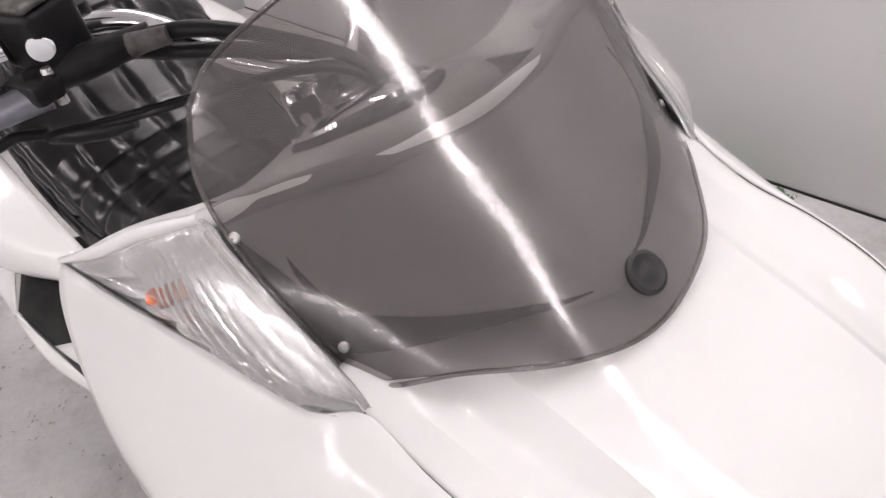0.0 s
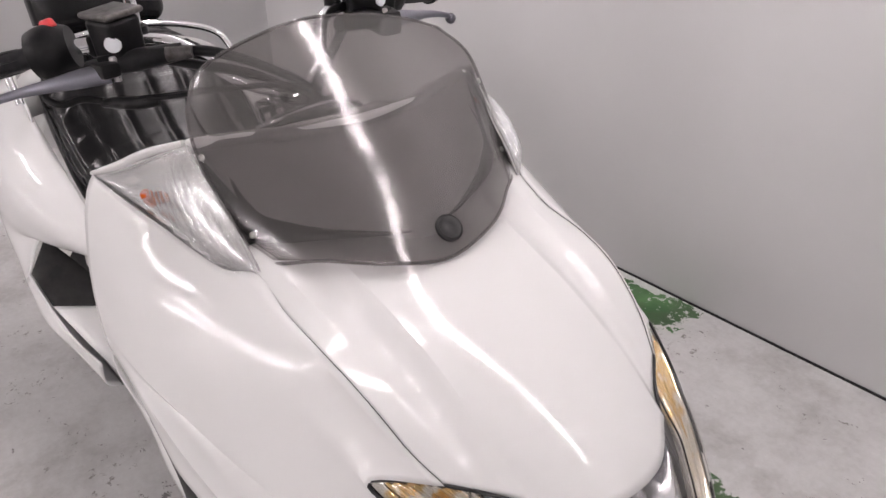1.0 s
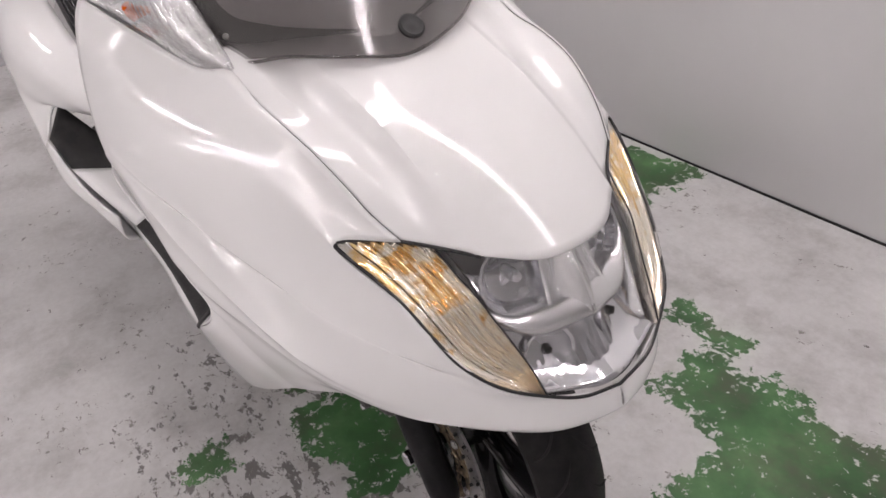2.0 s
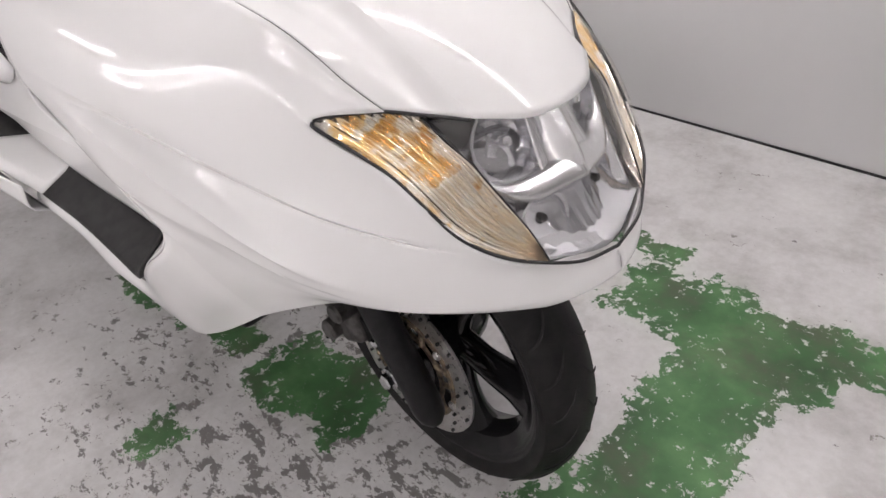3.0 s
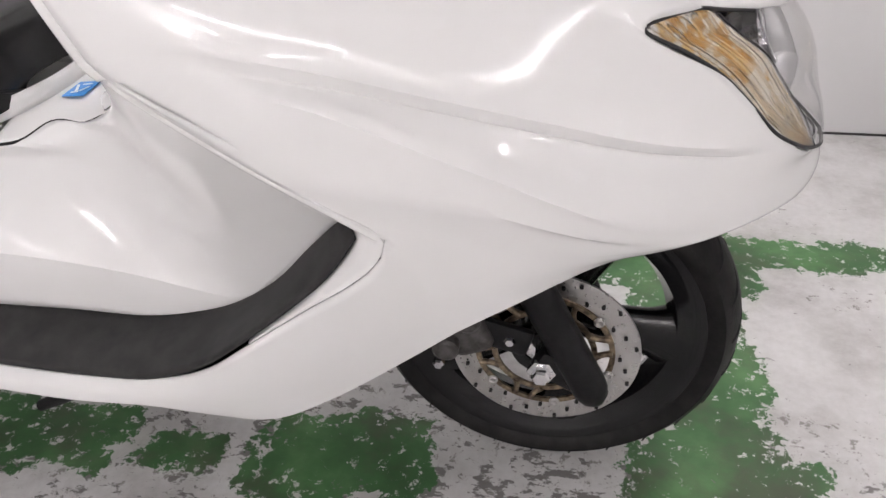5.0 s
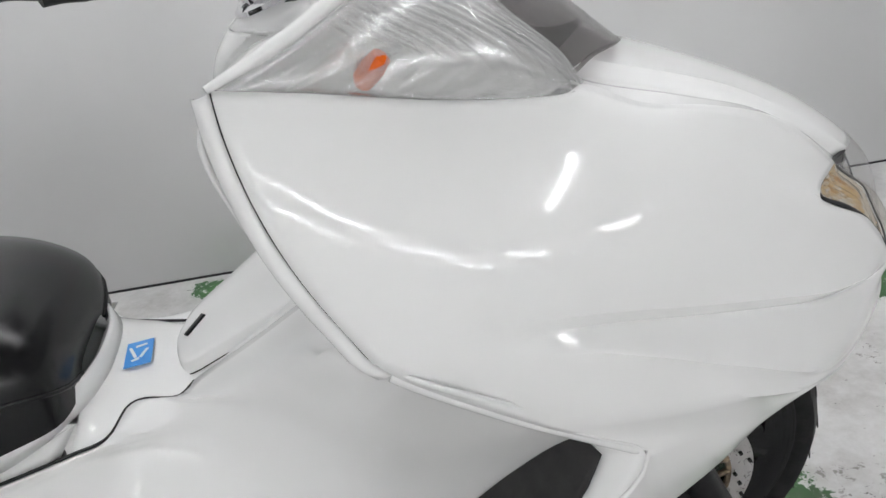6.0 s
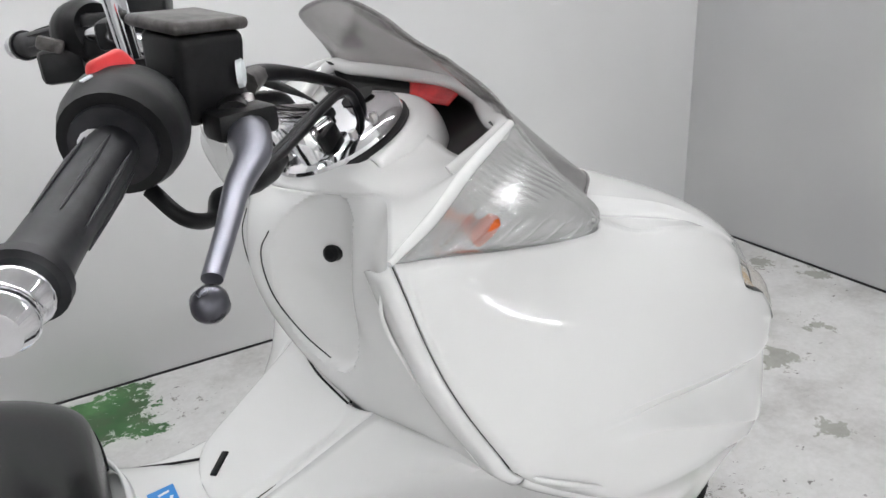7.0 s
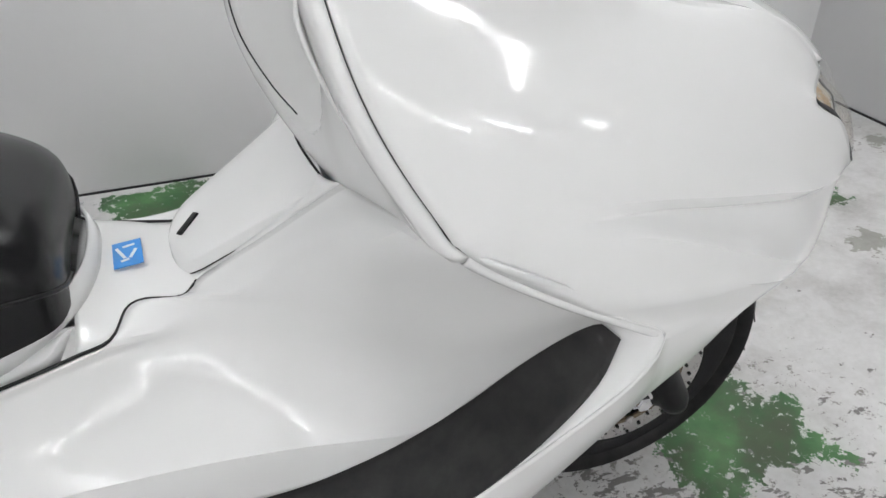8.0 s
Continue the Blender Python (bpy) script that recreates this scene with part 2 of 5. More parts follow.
    green = mixc(soil, green, (0.075, 0.07, 0.05))
    ground = mixc(paint, ground, green)
    # dull stains near the far wall
    spot = None
    for cx, cy, r in STAINS:
        a, b = math_("SUBTRACT", X, cx), math_("SUBTRACT", Y, cy)
        d = math_("SUBTRACT", math_("SQRT", math_("ADD", math_("MULTIPLY", a, a), math_("MULTIPLY", b, b))), r)
        spot = d if spot is None else math_("MINIMUM", spot, d)
    spot = math_("LESS_THAN", math_("ADD", spot, math_("MULTIPLY", math_("SUBTRACT", tex(22, 6, 0.75).outputs[0], 0.5), 0.2)), 0.0)
    ground = mixc(math_("MULTIPLY", spot, 0.55), ground, (0.13, 0.13, 0.085))
    link(m, ground, bsdf(m).inputs["Base Color"])
    rough = math_("SUBTRACT", math_("ADD", 0.55, math_("MULTIPLY", tex(12, 4).outputs[0], 0.3)), math_("MULTIPLY", paint, 0.15))
    link(m, rough, bsdf(m).inputs["Roughness"])
    h = math_("ADD", math_("MULTIPLY", tex(90, 5, 0.7).outputs[0], 0.6), math_("ADD", math_("MULTIPLY", paint, 0.5), math_("MULTIPLY", scuff, -0.6)))
    bump(m, h, 0.35, 0.002)
    return m


# centre x, y and half sizes of the painted areas left on the floor
GREEN = [
    (0.29, 0.3, 0.11, 0.44), (0.22, 0.62, 0.26, 0.11), (0.78, 0.68, 0.42, 0.065), (0.3, -0.04, 0.16, 0.09),
    (-0.33, -0.05, 0.15, 0.1), (-0.46, -0.35, 0.05, 0.06), (-0.88, -0.08, 0.17, 0.07), (-0.71, 1.25, 0.14, 0.14),
    (-0.6, -0.07, 0.07, 0.05), (-0.08, 0.78, 0.1, 0.04),
]
# x, y and radius of dull stains on the floor
STAINS = [(1.06, 0.42, 0.05), (0.9, 0.135, 0.045), (1.32, 0.49, 0.02), (1.6, 0.9, 0.05), (1.66, 0.72, 0.05), (1.52, 1.15, 0.06)]
FLOOR = concrete()

# ---- building blocks ----
SHIFT = 0.012  # the far side of the bodywork sits a little wider


def far_y(y):
    return SHIFT * min(1, abs(y) / 0.06) - y


def V(p):
    return Vector(p)


def curve_pts(pts, n):
    """n points evenly along a smooth curve through pts."""
    P = [V(p) for p in pts]
    if len(P) == 2:
        return [P[0].lerp(P[1], k / (n - 1)) for k in range(n)]
    ext = [P[0] * 2 - P[1], *P, P[-1] * 2 - P[-2]]
    dense = []
    for k in range(1, len(ext) - 2):
        p0, p1, p2, p3 = ext[k - 1:k + 3]
        t0, t1 = 0, max((p1 - p0).length, 1e-6) ** 0.5
        t2 = t1 + max((p2 - p1).length, 1e-6) ** 0.5
        t3 = t2 + max((p3 - p2).length, 1e-6) ** 0.5
        for s in range(12):
            t = t1 + (t2 - t1) * s / 12
            a1 = p0 * ((t1 - t) / (t1 - t0)) + p1 * ((t - t0) / (t1 - t0))
            a2 = p1 * ((t2 - t) / (t2 - t1)) + p2 * ((t - t1) / (t2 - t1))
            a3 = p2 * ((t3 - t) / (t3 - t2)) + p3 * ((t - t2) / (t3 - t2))
            b1 = a1 * ((t2 - t) / (t2 - t0)) + a2 * ((t - t0) / (t2 - t0))
            b2 = a2 * ((t3 - t) / (t3 - t1)) + a3 * ((t - t1) / (t3 - t1))
            dense.append(b1 * ((t2 - t) / (t2 - t1)) + b2 * ((t - t1) / (t2 - t1)))
    dense.append(P[-1])
    run = [0.0]
    for a, b in zip(dense, dense[1:]):
        run.append(run[-1] + (b - a).length)
    out, j = [], 0
    for k in range(n):
        s = run[-1] * k / (n - 1)
        while j < len(run) - 2 and run[j + 1] < s:
            j += 1
        f = (s - run[j]) / max(run[j + 1] - run[j], 1e-9)
        out.append(dense[j].lerp(dense[j + 1], min(max(f, 0), 1)))
    return out


def loft_grid(rails, nu, nv, sharp=()):
    """Points of a surface through rails; smooth across them but for the sharp ones. Returns rows of points along v, and which rows are creases."""
    R = [curve_pts(r, nu) for r in rails]
    cuts = [0, *[s for s in sharp if 0 < s < len(R) - 1], len(R) - 1]
    rows, creases = [], []
    for a, b in zip(cuts, cuts[1:]):
        cols = [curve_pts([R[k][i] for k in range(a, b + 1)], max(3, nv * (b - a))) for i in range(nu)]
        seg = [[cols[i][j] for i in range(nu)] for j in range(len(cols[0]))]
        if rows:
            creases.append(len(rows) - 1)
            seg = seg[1:]
        rows += seg
    return rows, creases


def grid_bm(rows, creases=(), flip=False, closed=False):
    bm = bmesh.new()
    vs = [[bm.verts.new(p) for p in row] for row in rows]
    n = len(rows[0])
    for j in range(len(rows) - 1):
        for i in range(n if closed else n - 1):
            q = [vs[j][i], vs[j][(i + 1) % n], vs[j + 1][(i + 1) % n], vs[j + 1][i]]
            bm.faces.new(q[::-1] if flip else q)
    for j in creases:
        for i in range(n - 1):
            e = bm.edges.get((vs[j][i], vs[j][i + 1]))
            if e:
                e.smooth = False
    bmesh.ops.remove_doubles(bm, verts=bm.verts, dist=0.00005)
    return bm


def loft(rails, nu=24, nv=5, sharp=(), flip=False):
    return grid_bm(*loft_grid(rails, nu, nv, sharp), flip=flip)


def mirror(rails):
    return [[(p[0], far_y(p[1]), p[2]) for p in r] for r in rails]


def tube(pts, r, seg=10, n=None, closed_ends=True):
    """A round tube along pts; r a radius or a list of them, spread along the tube."""
    P = curve_pts(pts, n or max(2, 8 * (len(pts) - 1))) if len(pts) > 2 or n else [V(p) for p in pts]
    rs = r if isinstance(r, (list, tuple)) else [r]
    bm = bmesh.new()
    up = V((0.3, 0.2, 1)).normalized()
    rings = []
    for k, p in enumerate(P):
        d = (P[min(k + 1, len(P) - 1)] - P[max(k - 1, 0)]).normalized()
        a = (up - d * up.dot(d))
        a = (a if a.length > 0.05 else d.orthogonal()).normalized()
        up = a
        b = d.cross(a)
        f = k / (len(P) - 1) * (len(rs) - 1)
        i = min(int(f), len(rs) - 1)
        rad = rs[i] + (rs[min(i + 1, len(rs) - 1)] - rs[i]) * (f - i)
        rings.append([bm.verts.new(p + (a * math.cos(w) + b * math.sin(w)) * rad) for w in (2 * math.pi * s / seg for s in range(seg))])
    for A, B in zip(rings, rings[1:]):
        for s in range(seg):
            bm.faces.new((A[s], A[(s + 1) % seg], B[(s + 1) % seg], B[s]))
    if closed_ends:
        bm.faces.new(rings[0][::-1])
        bm.faces.new(rings[-1])
        for ring in (rings[0], rings[-1]):
            for s in range(seg):
                bm.edges.get((ring[s], ring[(s + 1) % seg])).smooth = False
    return bm


def lathe(profile, seg=32, m=None, caps=True):
    """Revolves (radius, height) pairs round local z, then places by m."""
    bm = bmesh.new()
    rings = []
    for r, z in profile:
        rings.append([bm.verts.new((r * math.cos(w), r * math.sin(w), z)) for w in (2 * math.pi * s / seg for s in range(seg))])
    for A, B in zip(rings, rings[1:]):
        for s in range(seg):
            bm.faces.new((A[s], A[(s + 1) % seg], B[(s + 1) % seg], B[s]))
    if caps and profile[0][0] > 1e-5:
        bm.faces.new(rings[0][::-1])
    if caps and profile[-1][0] > 1e-5:
        bm.faces.new(rings[-1])
    bmesh.ops.remove_doubles(bm, verts=bm.verts, dist=0.00003)
    if m:
        bm.transform(m)
    return bm


def block(size, m=None, bevel=0.004, seg=2, taper=None):
    bm = bmesh.new()
    bmesh.ops.create_cube(bm, size=1)
    for v in bm.verts:
        k = taper if taper and v.co.z > 0 else (1, 1)
        v.co = V((v.co.x * size[0] * k[0], v.co.y * size[1] * k[1], v.co.z * size[2]))
    if bevel:
        bmesh.ops.bevel(bm, geom=bm.edges[:], offset=bevel, segments=seg, profile=0.5, affect="EDGES")
    if m:
        bm.transform(m)
    return bm


def join(*bms):
    out = bmesh.new()
    for b in bms:
        me = bpy.data.meshes.new("tmp")
        b.to_mesh(me)
        b.free()
        out.from_mesh(me)
        bpy.data.meshes.remove(me)
    return out


def axis_pose(origin, z, x=(1, 0, 0)):
    """A pose at origin whose z points along z."""
    z = V(z).normalized()
    x = V(x) - z * V(x).dot(z)
    x = (x if x.length > 1e-4 else z.orthogonal()).normalized()
    y = z.cross(x)
    return Matrix.Translation(origin) @ Matrix((x, y, z)).transposed().to_4x4()


def part(name, bm, material, parent=None, label="", thick=0.0, smooth=True, angle=40):
    me = bpy.data.meshes.new(name)
    if smooth:
        for f in bm.faces:
            f.smooth = True
        lim = radians(angle)
        for e in bm.edges:
            if len(e.link_faces) == 2 and e.calc_face_angle(0) > lim:
                e.smooth = False
    bm.to_mesh(me)
    bm.free()
    me.materials.append(material)
    ob = new(name, me)
    if parent:
        ob.parent = parent
    if thick:
        s = ob.modifiers.new("thickness", "SOLIDIFY")
        s.thickness, s.offset = thick, -1
    if label:
        ob["label"] = label
    return ob


def thing(name, label, category, m=None, group=""):
    ob = new(name)
    ob.empty_display_size = 0.1
    if m:
        ob.matrix_basis = m
    return tagged(ob, label, category, group)


def structure(name, bm, material, label=""):
    return tagged(part(name, bm, material, None, label, smooth=False), kind="structure")


# ---- the room ----
def slab(x0, y0, z0, x1, y1, z1):
    return block((x1 - x0, y1 - y0, z1 - z0), pose((x0 + x1) / 2, (y0 + y1) / 2, (z0 + z1) / 2), 0)


structure("floor", slab(-3.85, -7.2, -0.1, 7.2, 1.57, 0), FLOOR, "scuffed pale concrete floor with worn green paint")
structure("wall_north", slab(-3.7, 1.42, 0.004, 7.0, 1.55, 2.8), WALL, "pale grey smooth painted wall beside the scooter")
structure("wall_east", slab(1.715, 0.3, 0.004, 1.83, 1.42, 2.8), WALL_DIM, "smooth painted wall ahead of the scooter, darkened for weak light")
structure("wall_west", slab(-3.85, -7.2, 0.004, -3.7, 1.55, 2.8), WALL_DIM, "painted wall behind the scooter, darkened for weak light")
# unseen white wall, added to throw light back on the scooter's near side
structure("bounce_wall", slab(-3.7, -7.2, 0.004, 7.0, -7.05, 2.8), CEIL)
structure("wall_far", slab(7.0, -7.2, 0.004, 7.15, 1.55, 2.8), WALL)
structure("ceiling", slab(-3.85, -7.2, 2.8, 7.15, 1.55, 2.9), CEIL)
structure("trim", slab(-3.7, 1.413, 0.0, 1.71, 1.42, 0.005), SEAM, "thin dark joint between wall and floor")
structure("trim", slab(1.706, 0.3, 0.0, 1.715, 1.413, 0.005), SEAM, "thin dark joint between wall and floor")


def ceiling_light():
    lamp = thing("ceiling_light", "white fluorescent ceiling light with one lit tube, some copies added as fill", "ceiling light", group="ceiling lights")
    part("housing", block((1.3, 0.1, 0.05), pose(0, 0, -0.025), 0.006), FIX, lamp)
    part("tube", tube([(-0.6, 0, -0.075), (0.6, 0, -0.075)], 0.016, 12, 2), TUBE, lamp, "lit white tube")
    for s in (-1, 1):
        part("tube_holder", block((0.02, 0.045, 0.06), pose(s * 0.61, 0, -0.07), 0.004), FIX, lamp)
    return lamp


LAMP = ceiling_light()
LAMP.matrix_basis = LIGHTS[0]
for m in LIGHTS[1:]:
    copy_thing(LAMP, m)

# ---- the scooter ----
# local axes: x ahead, y to its left, z up; the front axle stands over x = 0; it leans a little
scooter = thing("scooter", "white maxi scooter with smoked windscreen, parked beside a wall", "scooter", pose(0, 0.036, 0, 2.0))

SEAM_LINE = [(0.119, -0.155, 0.777), (0.085, -0.171, 0.806), (0.051, -0.18, 0.833), (0.009, -0.188, 0.857), (-0.047, -0.194, 0.874), (-0.116, -0.197, 0.887), (-0.172, -0.201, 0.913)]
SIGNAL_LOW = [(-0.198, -0.224, 0.915), (-0.251, -0.239, 0.922), (-0.304, -0.251, 0.933), (-0.35, -0.265, 0.946), (-0.401, -0.28, 0.961), (-0.46, -0.292, 0.974)]
HEAD_OUT = [(0.064, -0.212, 0.774), (0.106, -0.199, 0.75), (0.146, -0.183, 0.722), (0.18, -0.171, 0.689), (0.213, -0.156, 0.654), (0.248, -0.129, 0.629), (0.276, -0.086, 0.608)]
HEAD_UP = [(0.064, -0.212, 0.774), (0.083, -0.188, 0.777), (0.103, -0.167, 0.777), (0.119, -0.155, 0.777), (0.144, -0.127, 0.768), (0.181, -0.094, 0.758)]
DIVIDE = [(0.141, -0.127, 0.764), (0.169, -0.121, 0.741), (0.196, -0.115, 0.722), (0.216, -0.108, 0.697), (0.236, -0.1, 0.671), (0.256, -0.093, 0.645), (0.276, -0.086, 0.61)]

FLANK = [
    SEAM_LINE + SIGNAL_LOW,
    [(0.064, -0.212, 0.774), (0.002, -0.224, 0.803), (-0.096, -0.246, 0.838), (-0.192, -0.266, 0.867), (-0.288, -0.286, 0.891), (-0.382, -0.305, 0.908), (-0.453, -0.322, 0.919)],
    [(0.146, -0.183, 0.722), (0.082, -0.214, 0.738), (0.001, -0.24, 0.76), (-0.097, -0.269, 0.79), (-0.193, -0.295, 0.821), (-0.308, -0.318, 0.845), (-0.429, -0.332, 0.866)],
    [(0.19, -0.167, 0.678), (0.104, -0.217, 0.69), (0.001, -0.253, 0.714), (-0.097, -0.287, 0.748), (-0.194, -0.321, 0.785), (-0.3, -0.34, 0.808), (-0.405, -0.342, 0.817)],
    [(0.235, -0.141, 0.637), (0.18, -0.171, 0.634), (0.12, -0.204, 0.646), (0.06, -0.236, 0.665), (0.001, -0.259, 0.685), (-0.059, -0.279, 0.705), (-0.119, -0.298, 0.725), (-0.171, -0.313, 0.743), (-0.25, -0.334, 0.766), (-0.32, -0.344, 0.779), (-0.38, -0.348, 0.773)],
    [(0.262, -0.112, 0.617), (0.2, -0.169, 0.605), (0.131, -0.227, 0.602), (0.062, -0.268, 0.611), (0.013, -0.29, 0.635), (-0.03, -0.306, 0.662), (-0.077, -0.32, 0.688), (-0.125, -0.332, 0.714), (-0.184, -0.341, 0.733), (-0.253, -0.345, 0.74), (-0.337, -0.341, 0.729)],
    [(0.288, -0.059, 0.592), (0.23, -0.134, 0.573), (0.141, -0.211, 0.567), (0.061, -0.258, 0.58), (0.001, -0.284, 0.604), (-0.058, -0.306, 0.631), (-0.127, -0.327, 0.652), (-0.196, -0.339, 0.669), (-0.257, -0.337, 0.676)],
    [(0.308, 0, 0.588), (0.3077, -0.012, 0.5872), (0.302, -0.04, 0.579), (0.284, -0.078, 0.566), (0.25, -0.114, 0.553), (0.15, -0.194, 0.546), (0.06, -0.243, 0.556), (-0.02, -0.273, 0.568), (-0.094, -0.3, 0.59), (-0.156, -0.3225, 0.607)],
]
SILL_TOP = FLANK[-1] + [(-0.163, -0.326, 0.583), (-0.19, -0.33, 0.557), (-0.236, -0.331, 0.524), (-0.315, -0.323, 0.46), (-0.389, -0.305, 0.396), (-0.467, -0.291, 0.358), (-0.596, -0.281, 0.34), (-0.791, -0.269, 0.336), (-0.991, -0.274, 0.342)]
SILL_LOW = [(0.312, 0, 0.552), (0.3116, -0.011, 0.5516), (0.302, -0.035, 0.546), (0.284, -0.063, 0.539), (0.254, -0.088, 0.534), (0.199, -0.134, 0.532), (0.119, -0.188, 0.531), (0.049, -0.222, 0.526), (-0.031, -0.251, 0.492), (-0.102, -0.259, 0.447), (-0.166, -0.265, 0.398), (-0.252, -0.273, 0.337), (-0.331, -0.28, 0.297), (-0.401, -0.286, 0.3), (-0.483, -0.292, 0.311), (-0.597, -0.293, 0.308), (-0.792, -0.28, 0.304), (-0.992, -0.283, 0.308)]


def between(a, b, f, out=0.0):
    A, B = curve_pts(a, 16), curve_pts(b, 16)
    return [tuple(p.lerp(q, f) + V((0, -out if p.y <= 0.001 else out, 0))) for p, q in zip(A, B)]


# lower ridge of the side scoop, which runs forward from the same apex as the crease above it
RIDGE = [(0.262, -0.112, 0.611), (0.2, -0.165, 0.6), (0.131, -0.22, 0.593), (0.06, -0.266, 0.606), (0.0, -0.292, 0.637), (-0.045, -0.307, 0.663), (-0.09, -0.319, 0.686), (-0.16, -0.334, 0.721), (-0.23, -0.342, 0.747), (-0.295, -0.3445, 0.75), (-0.337, -0.342, 0.731)]


def smoothstep(a, b, x):
    f = min(1, max(0, (x - a) / (b - a)))
    return f * f * (3 - 2 * f)


def proud(x):
    """How strongly the upper panel stands out over the scoop."""
    return smoothstep(-0.33, -0.1, x) * (1 - 0.6 * smoothstep(0.14, 0.24, x))


def shifted(p, out, up):
    return (p[0] + 0.38 * out, p[1] - 0.92 * out, p[2] + up)


STEP_TOP = [shifted(p, 0.004 * proud(p[0]) + 0.005 * smoothstep(0.0, 0.1, p[0]), 0.012 + 0.005 * proud(p[0])) for p in FLANK[4]]
STEP_TOP[0] = (0.22, -0.151, 0.649)
STEP_TOP[-1] = (-0.386, -0.347, 0.778)
STEP_IN = [shifted(p, 0.001 - 0.0065 * proud(p[0]), 0.001) for p in FLANK[4]]
STEP_OUT = [shifted(p, 0.001 - 0.003 * proud(p[0]), -0.0022) for p in FLANK[4]]
SCOOP = [tuple(V(p).lerp(V(q), 0.5) + V((0, 0.003 * proud(p[0]), 0))) for p, q in zip(curve_pts(STEP_OUT, 16), curve_pts(RIDGE, 16))]


def fair(rows):
    """One smooth low-order surface through a grid of points, tied to its two long edges and its front edge."""
    P = np.array([[tuple(p) for p in r] for r in rows])
    nv, nu = P.shape[:2]
    U, W = np.meshgrid(np.linspace(0, 1, nu), np.linspace(0, 1, nv))
    terms = np.stack([U ** a * W ** b for a in range(4) for b in range(3)], -1).reshape(nv * nu, -1)
    fit = np.linalg.lstsq(terms, P.reshape(nv * nu, 3), rcond=None)[0]
    S = (terms @ fit).reshape(P.shape)
    off = P - S
    S = S + off[:1] * ((1 - W) ** 11)[..., None] + off[-1:] * (W ** 9)[..., None]
    off = P - S
    S = S + off[:, :1] * ((1 - U) ** 8)[..., None]
    return [[V(p) for p in r] for r in S]


UNDER = [(p[0] - 0.004, p[1] * 0.93, p[2] + 0.008) for p in SILL_LOW]


def fade_ahead(grid, low):
    """Evens out the creases towards the nose; those from row low on fade further back."""
    for _ in range(60):
        old = [[p.copy() for p in r] for r in grid]
        for j in range(1, len(grid) - 1):
            start, run = (0.03, 0.1) if j > low else (0.15, 0.08)
            for i, p in enumerate(old[j]):
                w = min(max((p.x - start) / run, 0), 1)
                if j > low - 10:
                    w = max(w, min(max((-0.25 - p.x) / 0.05, 0), 1))
                if w:
                    grid[j][i] = p.lerp((old[j - 1][i] + old[j + 1][i]) / 2, 0.5 * w * w)
    return grid


COWL_END, COWL_LOW = [], []


def side_cowl(s):
    m = (lambda r: r) if s < 0 else (lambda r: mirror(r))
    n = 60
    lip = len(FLANK[-1]) - 1
    split = lambda r, k: curve_pts(r[:k + 1], n) + curve_pts(r[k:], 46)[1:]
    top, low, under = split(SILL_TOP, lip), split(SILL_LOW, 9), split(UNDER, 9)
    mid = [a.lerp(b, 0.5) + V((0, -0.004, 0)) for a, b in zip(top, low)]
    cols = [curve_pts([top[i], mid[i], low[i]], 14) + [low[i].lerp(under[i], k / 3) for k in (1, 2, 3)] for i in range(len(top))]
    rows = [[tuple(c[j]) for c in cols] for j in range(17)]
    rows = [[V(p) for p in r] for r in m(rows)]
    top_rows, _ = loft_grid(FLANK[:4] + [STEP_TOP], n, 7)
    low_rows, _ = loft_grid([STEP_TOP, STEP_IN, STEP_OUT, SCOOP, RIDGE, *FLANK[6:]], n, 7, (1, 2, 4, 5))
    step_rows = [i for i, r in enumerate(low_rows) if (r[20] - V(curve_pts(STEP_OUT, n)[20])).length < 1e-6][0]
    grid = fair(top_rows) + low_rows[1:]
    grid = fade_ahead(grid, len(top_rows) + step_rows)
    if s < 0:
        COWL_END.extend(tuple(r[-1]) for r in grid[:len(top_rows) + step_rows])
        COWL_LOW.extend(tuple(r[-1]) for r in grid[len(top_rows) + step_rows - 1:])
    upper = grid_bm([[V((p.x, p.y if s < 0 else far_y(p.y), p.z)) for p in r] for r in grid], flip=s < 0)
    skin = join(upper, grid_bm(rows, (13,), flip=s < 0))
    bmesh.ops.remove_doubles(skin, verts=skin.verts, dist=0.0004)
    return skin


front_cowl = join(side_cowl(-1), side_cowl(1))
bmesh.ops.remove_doubles(front_cowl, verts=front_cowl.verts, dist=0.0006)
for _ in range(40):  # rounds the tip of the nose
    even = {}
    for v in front_cowl.verts:
        w = min(max((v.co.x - 0.262) / 0.03, 0), 1)
        if w:
            edges = [e for e in v.link_edges if e.is_boundary] if v.is_boundary else v.link_edges
            mean = sum((e.other_vert(v).co for e in edges), V((0, 0, 0))) / len(edges)
            even[v] = v.co.lerp(mean, 0.5 * w)
    for v, co in even.items():
        v.co = co
cowl = part("front_cowl", front_cowl, WHITE, scooter, "white pearl front bodywork with sharp swept creases and sills", thick=0.0025, angle=30)
